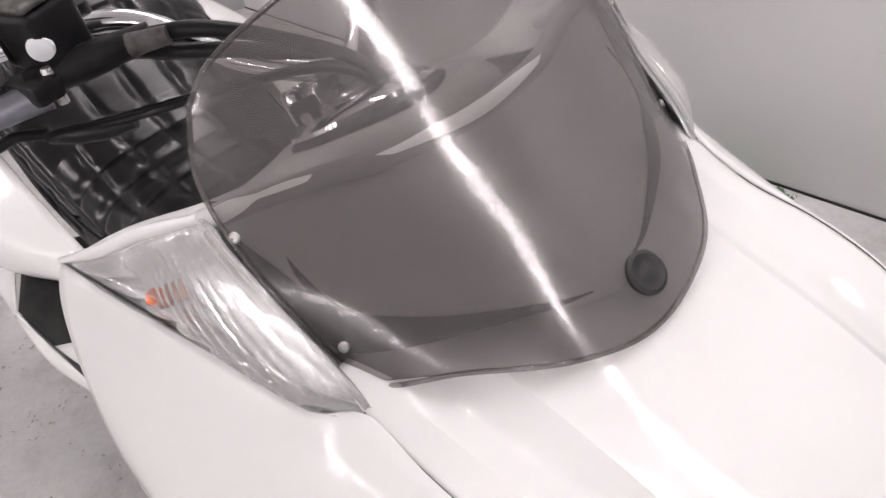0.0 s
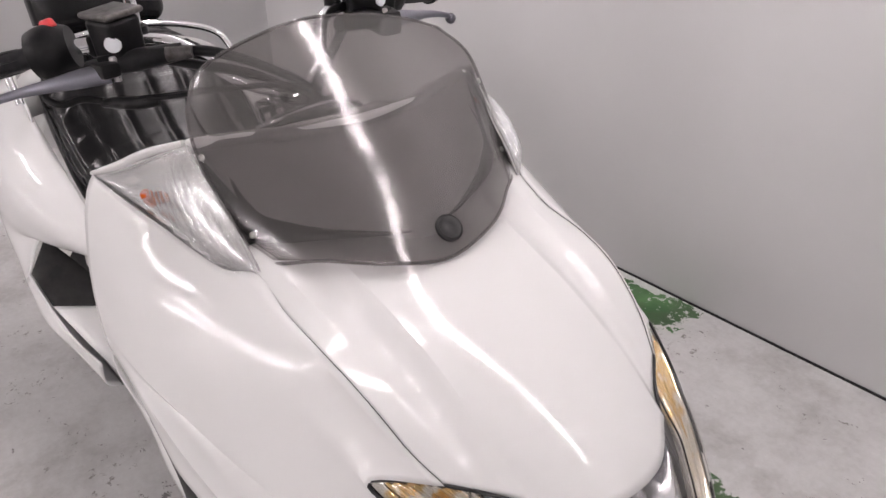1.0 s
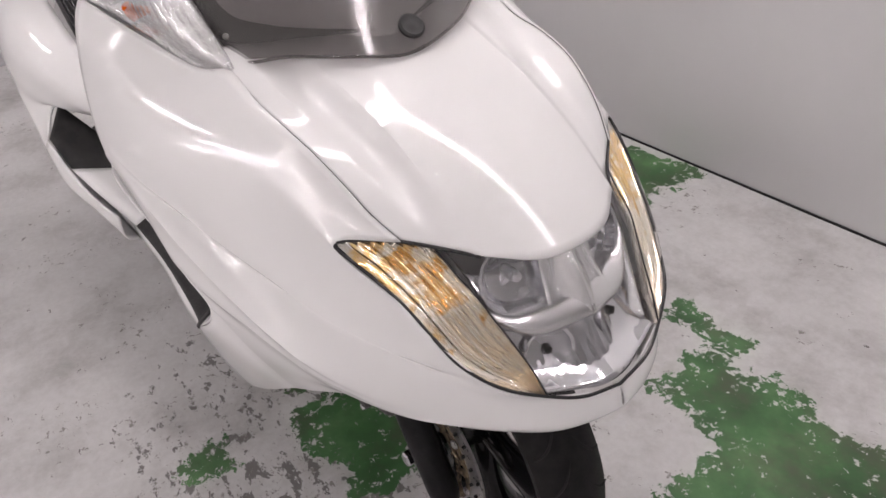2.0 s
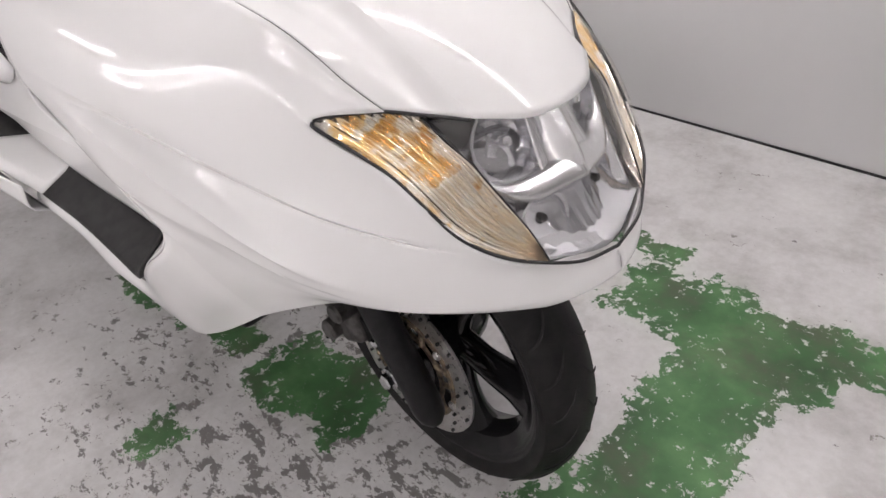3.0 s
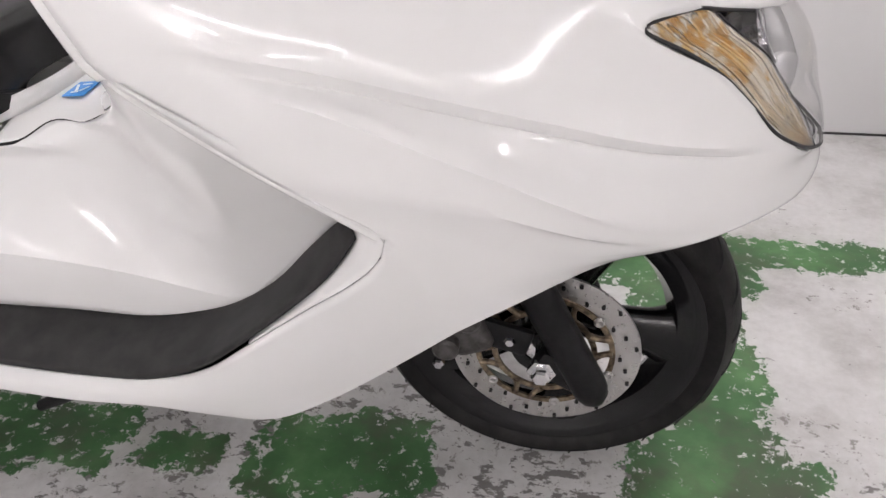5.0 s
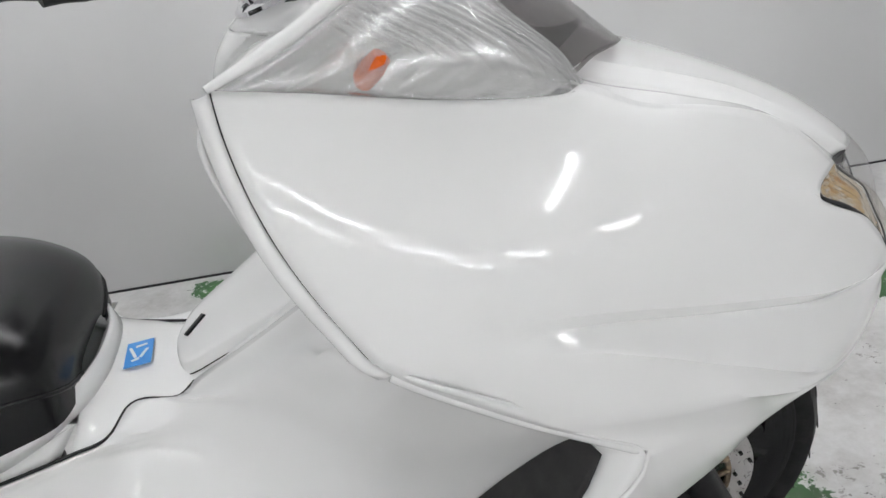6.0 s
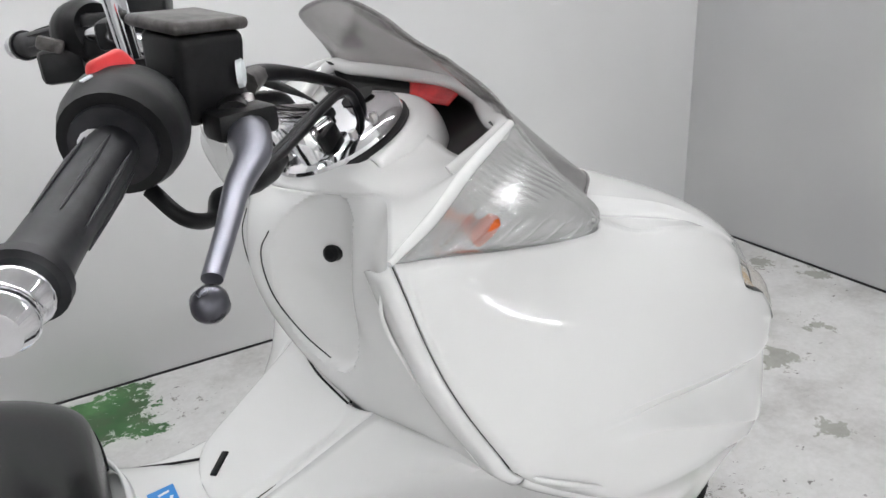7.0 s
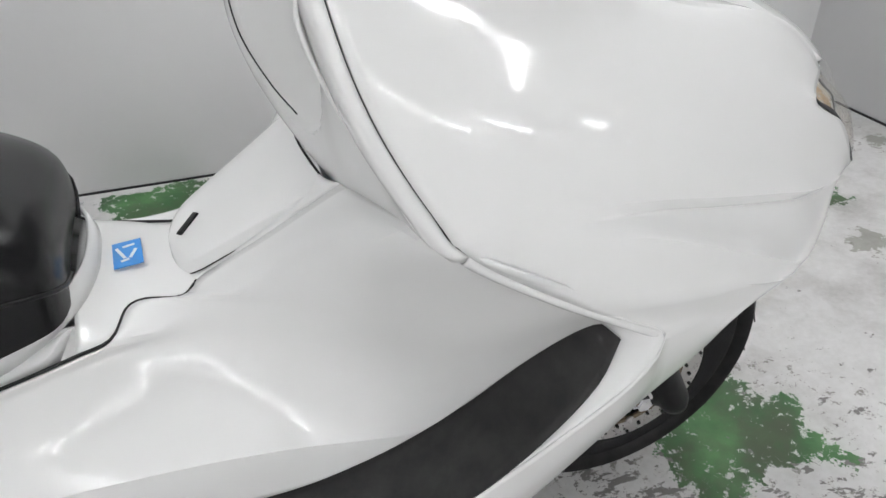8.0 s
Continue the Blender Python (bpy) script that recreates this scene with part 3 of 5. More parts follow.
for s in (-1, 1):
    m = (lambda r: r) if s < 0 else (lambda r: mirror(r))
    seam = m([[(p[0], p[1], p[2] + 0.0002) for p in SEAM_LINE]])[0]
    part("panel_gap", tube(seam, 0.0005, 6, 30), SEAM, cowl)
    # white lip round the front of the mat
    lipr = [[(-0.262, -0.3355, 0.68), (-0.205, -0.3335, 0.645), (-0.157, -0.3235, 0.607), (-0.164, -0.327, 0.583), (-0.191, -0.331, 0.557), (-0.237, -0.332, 0.524), (-0.315, -0.324, 0.46)],
            [(-0.262, -0.322, 0.672), (-0.21, -0.312, 0.633), (-0.184, -0.305, 0.603), (-0.19, -0.308, 0.582), (-0.208, -0.312, 0.56), (-0.245, -0.318, 0.525), (-0.315, -0.317, 0.461)],
            [(-0.262, -0.29, 0.648), (-0.225, -0.268, 0.6), (-0.205, -0.258, 0.582), (-0.205, -0.268, 0.57), (-0.218, -0.285, 0.55), (-0.25, -0.302, 0.519), (-0.315, -0.307, 0.457)]]
    part("mat_lip", loft(m(lipr), 30, 4, flip=s > 0), WHITE, cowl, thick=0.002)


HOOD_MID = [(0.186, -0.093, 0.761), (0.11, -0.098, 0.813), (0.03, -0.1, 0.856), (-0.05, -0.103, 0.884), (-0.14, -0.108, 0.912)]
HOOD_DIP = [(0.156, -0.112, 0.763), (0.1, -0.12, 0.8035), (0.025, -0.125, 0.8435), (-0.055, -0.13, 0.8715), (-0.15, -0.137, 0.902)]
HOOD_CREASE = [(0.142, -0.128, 0.769), (0.09, -0.141, 0.81), (0.02, -0.153, 0.851), (-0.06, -0.162, 0.877), (-0.16, -0.172, 0.908)]
HOOD_TOP = [(0.224, -0.045, 0.753), (0.15, -0.048, 0.805), (0.047, -0.05, 0.855), (-0.033, -0.05, 0.882), (-0.12, -0.05, 0.911)]
HOOD_AXIS = [(0.234, 0, 0.753), (0.155, 0, 0.807), (0.051, 0, 0.858), (-0.029, 0, 0.884), (-0.117, 0, 0.914)]
rails = [r + [p] for r, p in zip([SEAM_LINE, HOOD_CREASE, HOOD_DIP, HOOD_MID, HOOD_TOP, HOOD_AXIS], [(-0.205, -0.196, 0.932), (-0.205, -0.172, 0.934), (-0.19, -0.142, 0.93), (-0.178, -0.11, 0.932), (-0.15, -0.05, 0.932), (-0.145, 0, 0.936)])]
side_rows, _ = loft_grid(rails[:4], 40, 8, (1,))
mid_rows, _ = loft_grid(rails[3:] + mirror(rails[-2:2:-1]), 40, 8)
flank_side = [grid_bm(rows, flip=not far) for far, rows in ((False, side_rows), (True, [[V((p.x, far_y(p.y), p.z)) for p in r] for r in side_rows]))]
hood = join(*flank_side, grid_bm(fair(mid_rows), flip=True))
bmesh.ops.remove_doubles(hood, verts=hood.verts, dist=0.0004)
bmesh.ops.recalc_face_normals(hood, faces=hood.faces)
part("hood", hood, WHITE, scooter, "white pearl front panel between lamp and windscreen", thick=0.0025, angle=12)

# ---- windscreen ----
WS_AXIS = [(-0.066, 0, 0.901), (-0.145, 0, 0.972), (-0.222, 0, 1.038), (-0.295, 0, 1.096), (-0.362, 0, 1.143)]
WS_Q = [(-0.083, -0.07, 0.913), (-0.158, -0.08, 0.972), (-0.232, -0.088, 1.035), (-0.3, -0.09, 1.088), (-0.358, -0.088, 1.131)]
WS_H = [(-0.135, -0.132, 0.919), (-0.192, -0.146, 0.968), (-0.252, -0.155, 1.024), (-0.31, -0.155, 1.074), (-0.354, -0.145, 1.114)]
WS_E = [(-0.192, -0.187, 0.917), (-0.232, -0.196, 0.962), (-0.27, -0.204, 1.012), (-0.305, -0.2, 1.066), (-0.338, -0.174, 1.1)]
FAR = [[(p[0], p[1] + k, p[2]) for p in r] for r, k in zip(mirror([WS_E, WS_H, WS_Q]), (0.014, 0.01, 0.004))]
rails = [WS_E, WS_H, WS_Q, WS_AXIS] + FAR[::-1]
windscreen = part("windscreen", loft(rails, 80, 16, flip=True), SMOKE, scooter, "smoked grey curved plastic windscreen", thick=0.003)
full = [*WS_E[::-1], *[r[0] for r in (WS_H, WS_Q, WS_AXIS, FAR[2], FAR[1])], *FAR[0]]
part("windscreen_edge", tube(full, 0.0022, 6, 90), SMOKE, windscreen)
top = [WS_E[-1], WS_H[-1], WS_Q[-1], WS_AXIS[-1]]
part("windscreen_edge", tube(top + [r[-1] for r in FAR[::-1]], 0.0022, 6, 40), SMOKE, windscreen)
# dark mounting band behind the lower edge and the sides
inner = lambda r, d: [(p[0] - d, p[1] * 0.985, p[2] - d * 0.75) for p in r]
BAND_IN = [(-0.3, -0.196, 1.046), (-0.284, -0.185, 1.03), (-0.255, -0.181, 1.006), (-0.229, -0.178, 0.986), (-0.206, -0.168, 0.967), (-0.18, -0.14, 0.955), (-0.157, -0.113, 0.948), (-0.112, -0.042, 0.936), (-0.104, -0.022, 0.933)]
band_o = inner([(-0.305, -0.201, 1.047), (-0.288, -0.203, 1.03), (-0.262, -0.202, 1.0), (-0.236, -0.196, 0.966), (-0.208, -0.187, 0.94), (-0.178, -0.158, 0.936), (-0.151, -0.122, 0.937), (-0.11, -0.044, 0.933), (-0.103, -0.022, 0.932)], 0.0055)
band_i = inner(BAND_IN, 0.0055)
for s in (-1, 1):
    r = [band_o, band_i]
    part("mounting_band", loft(r if s < 0 else mirror(r), 40, 3, flip=s < 0), GASKET, windscreen, "black band along the lower screen edge", thick=0.001)
    for c in ((-0.207, -0.183, 0.943), (-0.278, -0.201, 1.026)):
        n = V((0.65, s * 0.6, 0.47))
        screw = part("screw", lathe([(0.0036, -0.001), (0.0045, 0.0012), (0.0036, 0.0028), (0.002, 0.003), (0.0018, 0.0012), (0, 0.0012)], 14, axis_pose((c[0], c[1] if s < 0 else far_y(c[1]) + 0.012, c[2]), n)), STEEL, windscreen, "small steel screw")
badge_m = axis_pose((-0.091, 0.022, 0.9255), (0.67, 0.03, 0.742))
part("badge", lathe([(0.018, -0.004), (0.018, 0.0), (0.015, 0.0018), (0.012, 0.0008), (0.007, 0.0008), (0.005, 0.0016), (0, 0.0016)], 28, badge_m), GASKET, scooter, "round dark badge below the windscreen")

# cover under the screen, up to the rim of the instrument hood
COVER_AXIS = [(-0.098, 0, 0.921), (-0.165, 0, 0.979), (-0.233, 0, 1.035)]
COVER_C = [(-0.108, -0.03, 0.923), (-0.172, -0.035, 0.98), (-0.237, -0.037, 1.035)]
COVER_M = [(-0.135, -0.07, 0.932), (-0.192, -0.08, 0.982), (-0.25, -0.085, 1.035)]
COVER_H = [(-0.172, -0.125, 0.94), (-0.222, -0.133, 0.985), (-0.271, -0.128, 1.036)]
COVER_S = [(-0.2, -0.156, 0.952), (-0.247, -0.168, 0.994), (-0.289, -0.169, 1.036)]
COVER_E = [(-0.213, -0.172, 0.957), (-0.258, -0.188, 0.997), (-0.3, -0.205, 1.036)]
rails = [COVER_E, COVER_S, COVER_H, COVER_M, COVER_C, COVER_AXIS]
rails += mirror(rails[-2::-1])
part("screen_cover", loft(rails, 24, 6, flip=True), WHITE, scooter, "white cover under the windscreen", thick=0.003)
rim = [r[-1] for r in rails]
HOOD_RIM = [(-0.353, -0.2, 1.002), *rim, (-0.353, 0.2, 1.002)]
part("instrument_rim", tube(HOOD_RIM, 0.009, 14, 80), WHITE, scooter, "white rounded rim of the instrument hood")

# ---- front turn signals ----
SIG_TOP = (-0.293, -0.212, 1.041)
SIG_FRONT = [(-0.172, -0.198, 0.915), (-0.194, -0.201, 0.945), (-0.236, -0.206, 0.982), (-0.273, -0.211, 1.021), SIG_TOP]
SIG_REAR = [(-0.46, -0.292, 0.974), (-0.407, -0.269, 0.994), (-0.359, -0.244, 1.017), SIG_TOP]


def signal(s):
    low = [(-0.172, -0.202, 0.911)] + SIGNAL_LOW
    rails = []
    ends = curve_pts(SIG_REAR, 7)
    A, B = curve_pts(low, 7), curve_pts(SIG_FRONT, 7)
    for k in range(7):
        f = k / 6
        r = []
        for j in range(7):
            g = j / 6
            p = A[j].lerp(B[j], f)
            q = A[0].lerp(ends[k], g)
            p = p.lerp(q, g ** 2)
            p += V((0.182, -0.797, 0.581)) * 0.03 * math.sin(math.pi * f) * math.sin(math.pi * min(g * 1.1, 1)) * 0.9
            r.append(tuple(p))
        rails.append(r)
    rows, _ = loft_grid(rails, 110, 20)
    shell = [[tuple(p + V((0.004, 0.021, -0.015)) * max(0, math.sin(math.pi * j / (len(rows) - 1))) ** 0.4 * math.sin(math.pi * min(max(i / (len(row) - 1), 0.02), 0.98)) ** 0.4) for i, p in enumerate(row)] for j, row in enumerate(rows)]
    nr = len(rows)
    edge = V(SIG_TOP)
    along = (V(SIG_FRONT[0]) - edge).normalized()
    for j, row in enumerate(rows):
        for i in range(len(row)):
            g = i / (len(row) - 1)
            f = j / (nr - 1)
            up = min(max((f - 0.22 - 0.15 * g) * 12, 0), 1)
            # fine flutes run beside the screen edge, broad scallops along the foot
            away = (row[i] - edge).cross(along).length
            w = math.sin(2 * math.pi * away / 0.0075) * 0.95 * up + (abs(math.sin(g * 26)) * 2.6 - 1.3) * (1 - up)
            row[i] = row[i] + V((0.13, -0.799, 0.582)) * 0.0026 * w * min(1, 6 * g, 8 * (1 - g), 9 * f, 9 * (1 - f))
    if s > 0:
        rows = [[V((p[0], far_y(p[1]), p[2])) for p in r] for r in rows]
        shell = [[V((p[0], far_y(p[1]), p[2])) for p in r] for r in shell]
    else:
        shell = [[V(p) for p in r] for r in shell]
    ob = part("turn_signal", grid_bm(shell, flip=s > 0), SILVER, scooter, "silver reflector bowl of the front turn signal")
    part("signal_lens", grid_bm(rows, flip=s > 0), RIBBED, ob, "clear ribbed plastic lens", angle=80)
    outline = low + SIG_REAR[1:-1] + SIG_FRONT[::-1]
    if s > 0:
        outline = mirror([outline])[0]
    part("lens_rim", tube(outline, 0.0022, 6, 90), RIBBED, ob)
    flange = [(p[0] - 0.003, p[1] - 0.001, p[2] + 0.002) for p in SIG_REAR]
    part("lens_flange", tube(flange if s < 0 else mirror([flange])[0], [0.003, 0.0055, 0.006, 0.0055, 0.004], 10, 40), WHITE, ob, "white painted edge behind the lens")
    part("bulb", lathe([(0, -0.022), (0.006, -0.02), (0.009, -0.01), (0.0095, 0.004), (0.0075, 0.014), (0, 0.018)], 16, axis_pose((-0.352, s * 0.254, 0.9645), (0.5, s * 0.3, 0.6))), ORANGE, ob, "orange bulb")
    return ob


for s in (-1, 1):
    signal(s)

# ---- headlight ----
headlight_back = [
    [(p[0] - 0.045, p[1] * 0.9, p[2] - 0.02) for p in [HEAD_UP[0], HEAD_UP[2], (0.156, -0.099, 0.753), (0.182, 0, 0.756)]],
    [(0.059, -0.189, 0.741), (0.117, -0.139, 0.722), (0.165, -0.069, 0.714), (0.181, 0, 0.716)],
    [(0.128, -0.164, 0.677), (0.177, -0.119, 0.667), (0.205, -0.059, 0.664), (0.212, 0, 0.666)],
    [(0.199, -0.139, 0.636), (0.228, -0.099, 0.624), (0.251, -0.049, 0.615), (0.259, 0, 0.615)],
    [(0.269, -0.089, 0.608), (0.283, -0.049, 0.599), (0.295, -0.02, 0.595), (0.298, 0, 0.595)],
]
headlight_back = [r + [(p[0], far_y(p[1]), p[2]) for p in r[-2::-1]] for r in headlight_back]
headlight = part("headlight", loft(headlight_back, 40, 6), MIRROR, scooter, "wide headlight with chromed bowl, amber corners and clear lens", thick=0.002)
LENS_AXIS = [(0.236, 0, 0.752), (0.256, 0, 0.73), (0.273, 0, 0.7), (0.284, 0, 0.664), (0.297, 0, 0.629), (0.306, 0, 0.597)]
LENS_Q = [(0.22, -0.055, 0.753), (0.238, -0.06, 0.733), (0.254, -0.062, 0.705), (0.27, -0.059, 0.667), (0.288, -0.053, 0.63), (0.297, -0.047, 0.599)]
DIV0 = [(0.147, -0.119, 0.765)] + DIVIDE[1:]
rails = [DIV0, LENS_Q, LENS_AXIS]
rails += mirror(rails[-2::-1])
part("clear_lens", loft(rails, 24, 8), LENS, headlight, "clear domed headlight lens")
for s in (-1, 1):
    H, D = curve_pts(HEAD_OUT, 9), curve_pts(DIVIDE, 9)
    U = curve_pts([HEAD_UP[0], HEAD_UP[1], HEAD_UP[2], HEAD_UP[3], DIVIDE[0]], 5)
    rails = []
    for k, u in enumerate(U):
        f = k / 4
        r = [u]
        for j in range(1, 9):
            p = H[j].lerp(D[j], f)
            p += V((0.535, -0.494, 0.235)) * 0.016 * math.sin(math.pi * f) * math.sin(math.pi * j / 8)
            r.append(p + (u - H[0].lerp(D[0], f)) * (1 - j / 8) ** 2)
        rails.append([tuple(p) for p in r])
    outer = rails if s < 0 else mirror(rails)
    part("amber_corner_lens", loft(outer, 30, 4, flip=s > 0), CORNER, headlight, "clear lens over the amber corner lamp")
    rows, _ = loft_grid([[(p[0] - 0.016, p[1] + 0.012, p[2] - 0.004) for p in r] for r in rails], 40, 12)
    skin, _ = loft_grid(rails, 40, 12)
    nr = len(rows)
    for j, row in enumerate(rows):
        for i in range(len(row)):
            keep = math.sin(math.pi * min(max(j / (nr - 1), 0), 1)) ** 0.4 * min(1, 6 * i / 39, 6 - 6 * i / 39)
            row[i] = skin[j][i].lerp(row[i], max(keep, 0.12)) + V((0.538, -0.592, 0.283)) * 0.003 * math.sin(2 * math.pi * 9 * j / nr) * min(1, 5 * j / nr, 5 - 5 * j / nr)
            if s > 0:
                row[i] = V((row[i][0], far_y(row[i][1]), row[i][2]))
    part("corner_reflector", grid_bm(rows, flip=s > 0), CORNERMIR, headlight, "silver ribbed corner reflector with orange bulb reflections painted on", angle=70)
    trim = (HEAD_UP[::-1] + HEAD_OUT[1:] + [(0.295, -0.049, 0.597), (0.306, 0, 0.593)])
    part("lamp_trim", tube(trim if s < 0 else mirror([trim])[0], 0.0021, 8, 80), GASKET, headlight, "black rubber surround of the lamp")
    part("lens_divider", tube(DIVIDE if s < 0 else mirror([DIVIDE])[0], 0.0011, 6, 40), GASKET, headlight)
    upper = axis_pose((0.196, s * 0.06, 0.722), (0.88, s * 0.22, 0.3))
    part("reflector_bowl", lathe([(0.008, -0.036), (0.02, -0.033), (0.032, -0.022), (0.04, -0.008), (0.043, 0.006), (0.047, 0.007)], 18, upper, False), MIRROR, headlight, "fluted chromed upper reflector", angle=14)
    part("bulb", lathe([(0, 0.008), (0.006, 0.006), (0.008, -0.004), (0.008, -0.03), (0, -0.03)][::-1], 14, upper), CHROME, headlight, "small silver capped bulb")
    lower = axis_pose((0.24, s * 0.052, 0.634), (0.92, s * 0.25, 0.2))
    part("reflector_bowl", lathe([(0.006, -0.03), (0.016, -0.026), (0.025, -0.012), (0.029, 0.004), (0.033, 0.005)], 14, lower, False), MIRROR, headlight, "chromed lower reflector", angle=14)
    part("bulb", lathe([(0, 0.004), (0.005, 0.002), (0.006, -0.008), (0.006, -0.024), (0, -0.024)][::-1], 12, lower), DASH, headlight, "dark capped lower bulb")
    shelf = [[(0.138, s * 0.122, 0.705), (0.18, s * 0.075, 0.684), (0.205, 0, 0.686)], [(0.178, s * 0.122, 0.708), (0.222, s * 0.075, 0.682), (0.246, 0, 0.69)], [(0.196, s * 0.113, 0.694), (0.238, s * 0.07, 0.668), (0.262, 0, 0.674)], [(0.186, s * 0.108, 0.682), (0.222, s * 0.066, 0.657), (0.245, 0, 0.662)]]
    part("reflector_shelf", loft(shelf, 24, 5, flip=s > 0), SILVER, headlight, "curved silver shelf between the two reflectors", thick=0.002, angle=60)
    side = [[(0.122, s * 0.132, 0.762), (0.16, s * 0.124, 0.735), (0.186, s * 0.118, 0.71), (0.206, s * 0.112, 0.684), (0.226, s * 0.104, 0.657), (0.262, s * 0.09, 0.613)], [(0.13, s * 0.112, 0.757), (0.16, s * 0.104, 0.73), (0.18, s * 0.1, 0.706), (0.196, s * 0.096, 0.68), (0.212, s * 0.09, 0.652), (0.244, s * 0.078, 0.613)]]
    part("reflector_cheek", loft(side, 24, 4, flip=s > 0), SILVER, headlight, "silver cheek beside the amber corner", thick=0.0015)
fin = [[(0.2, y * 1.0, 0.745), (0.214, y * 1.15, 0.715), (0.228, y * 1.3, 0.69), (0.24, y * 1.5, 0.672)] for y in (-0.03, -0.018)] + [[(0.222, 0, 0.746), (0.24, 0, 0.72), (0.254, 0, 0.694), (0.262, 0, 0.676)]]
fin += mirror(fin[-2::-1])
flutes = []
for k in range(6):
    f = k / 5
    flutes.append([V((0.278 - 0.05 * f * (1 - 0.3 * f) - 7.0 * y * y + 0.0009 * math.cos(y * 420) * math.sin(math.pi * min(f + 0.15, 1)), y, 0.603 + 0.052 * f)) for y in (-0.082 + 0.164 * i / 90 for i in range(91))])
part("fluted_panel", grid_bm(flutes), FLUTED, headlight, "fluted grey reflector strip along the bottom", thick=0.001, angle=70)
part("centre_fin", loft(fin, 20, 4), SILVER, headlight, "smooth silver fin in the middle of the lamp", thick=0.002)

# ---- inner leg shield, tunnel and footboard ----
for s in (-1, 1):
    m = (lambda r: r) if s < 0 else (lambda r: mirror([r])[0])
    ends = COWL_END[::3]
    roll = [[(p[0] - a, p[1] + b, p[2] - c) for p in ends] for a, b, c in ((0.0006, 0.0, 0.0002), (0.007, -0.001, 0.002), (0.0125, 0.002, 0.004), (0.015, 0.01, 0.005), (0.012, 0.03, 0.014), (-0.004, 0.06, 0.03))]
    part("shield_rim", loft([m(r) for r in roll], 30, 5, flip=s < 0), WHITE, scooter, "white rolled edge of the leg shield", thick=0.002, angle=70)
    part("panel_gap", tube(m([(p[0] - 0.0006, p[1] + 0.0004, p[2]) for p in ends]), 0.0005, 6, 40), SEAM, scooter, "dark gap between panels")
    seam = COWL_LOW[::3] + COWL_LOW[-1:]
    lower = [[(p[0] - a, p[1] + b, p[2] - c) for p in seam] for a, b, c in ((-0.0005, 0.0002, -0.0006), (0.002, -0.0006, 0.003), (0.0035, 0.001, 0.0065), (0.004, 0.006, 0.011), (0.002, 0.02, 0.018))]
    part("shield_lip", loft([m(r) for r in lower], 30, 4, flip=s < 0), WHITE, scooter, "white rolled lower edge of the leg shield", thick=0.0015, angle=70)
    part("panel_gap", tube(m([(p[0] + 0.0004, p[1] - 0.0004, p[2]) for p in seam]), 0.0003, 6, 40), SEAM, scooter, "thin dark gap between panels")

half = [
    [(-0.463, -0.29, 0.974), (-0.435, -0.235, 0.987), (-0.41, -0.17, 0.984), (-0.425, -0.11, 0.97), (-0.455, -0.05, 0.964), (-0.468, 0, 0.96)],
    [(-0.476, -0.296, 0.94), (-0.45, -0.23, 0.942), (-0.436, -0.165, 0.94), (-0.43, -0.1, 0.942), (-0.478, -0.04, 0.935), (-0.488, 0, 0.93)],
    [(-0.462, -0.306, 0.89), (-0.44, -0.24, 0.884), (-0.445, -0.165, 0.878), (-0.428, -0.1, 0.876), (-0.492, -0.035, 0.87), (-0.5, 0, 0.868)],
    [(-0.432, -0.318, 0.828), (-0.424, -0.26, 0.818), (-0.436, -0.17, 0.812), (-0.442, -0.11, 0.805), (-0.478, -0.05, 0.798), (-0.484, 0, 0.796)],
    [(-0.397, -0.325, 0.764), (-0.404, -0.275, 0.755), (-0.418, -0.18, 0.733), (-0.428, -0.125, 0.719), (-0.437, -0.06, 0.712), (-0.438, 0, 0.71)],
]
half.append([(p[0] + 0.03, p[1] * 0.97, p[2] - 0.035) for p in half[-1]])
rails = [r + [(p[0], far_y(p[1]), p[2]) for p in r[-2::-1]] for r in half]
rows, _ = loft_grid(rails, 160, 16)
for row in rows:
    for p in row:
        # the scooped recess with the lock
        d = ((p.y + 0.095) / 0.056) ** 2 + ((p.z - 0.885) / (0.082 if p.z > 0.885 else 0.12)) ** 2
        if d < 1:
            p.x += 0.034 * (1 - d) ** 0.45
part("inner_shield", grid_bm(rows), WHITE, scooter, "white inner leg shield with steering column", thick=0.003)
# top deck round the steering head
deck = [
    [(-0.468, 0, 0.96), (-0.432, 0, 0.99), (-0.383, 0, 1.003), (-0.339, 0, 1.018)],
    [(-0.455, -0.05, 0.964), (-0.424, -0.068, 0.985), (-0.379, -0.078, 0.997), (-0.325, -0.083, 1.015)],
    [(-0.425, -0.11, 0.97), (-0.412, -0.117, 0.981), (-0.376, -0.137, 0.991), (-0.317, -0.147, 1.001)],
    [(-0.41, -0.17, 0.984), (-0.396, -0.178, 0.985), (-0.364, -0.191, 0.994), (-0.319, -0.196, 1.011)],
    [(-0.435, -0.235, 0.987), (-0.4, -0.222, 0.991), (-0.361, -0.213, 1.004), (-0.308, -0.203, 1.026)],
    [(-0.463, -0.29, 0.974), (-0.408, -0.263, 0.991), (-0.359, -0.237, 1.014), (-0.297, -0.209, 1.039)],
]
for s in (-1, 1):
    part("top_deck", loft(deck if s < 0 else mirror(deck), 20, 6, flip=s < 0), WHITE, scooter, "white deck round the steering head", thick=0.003)
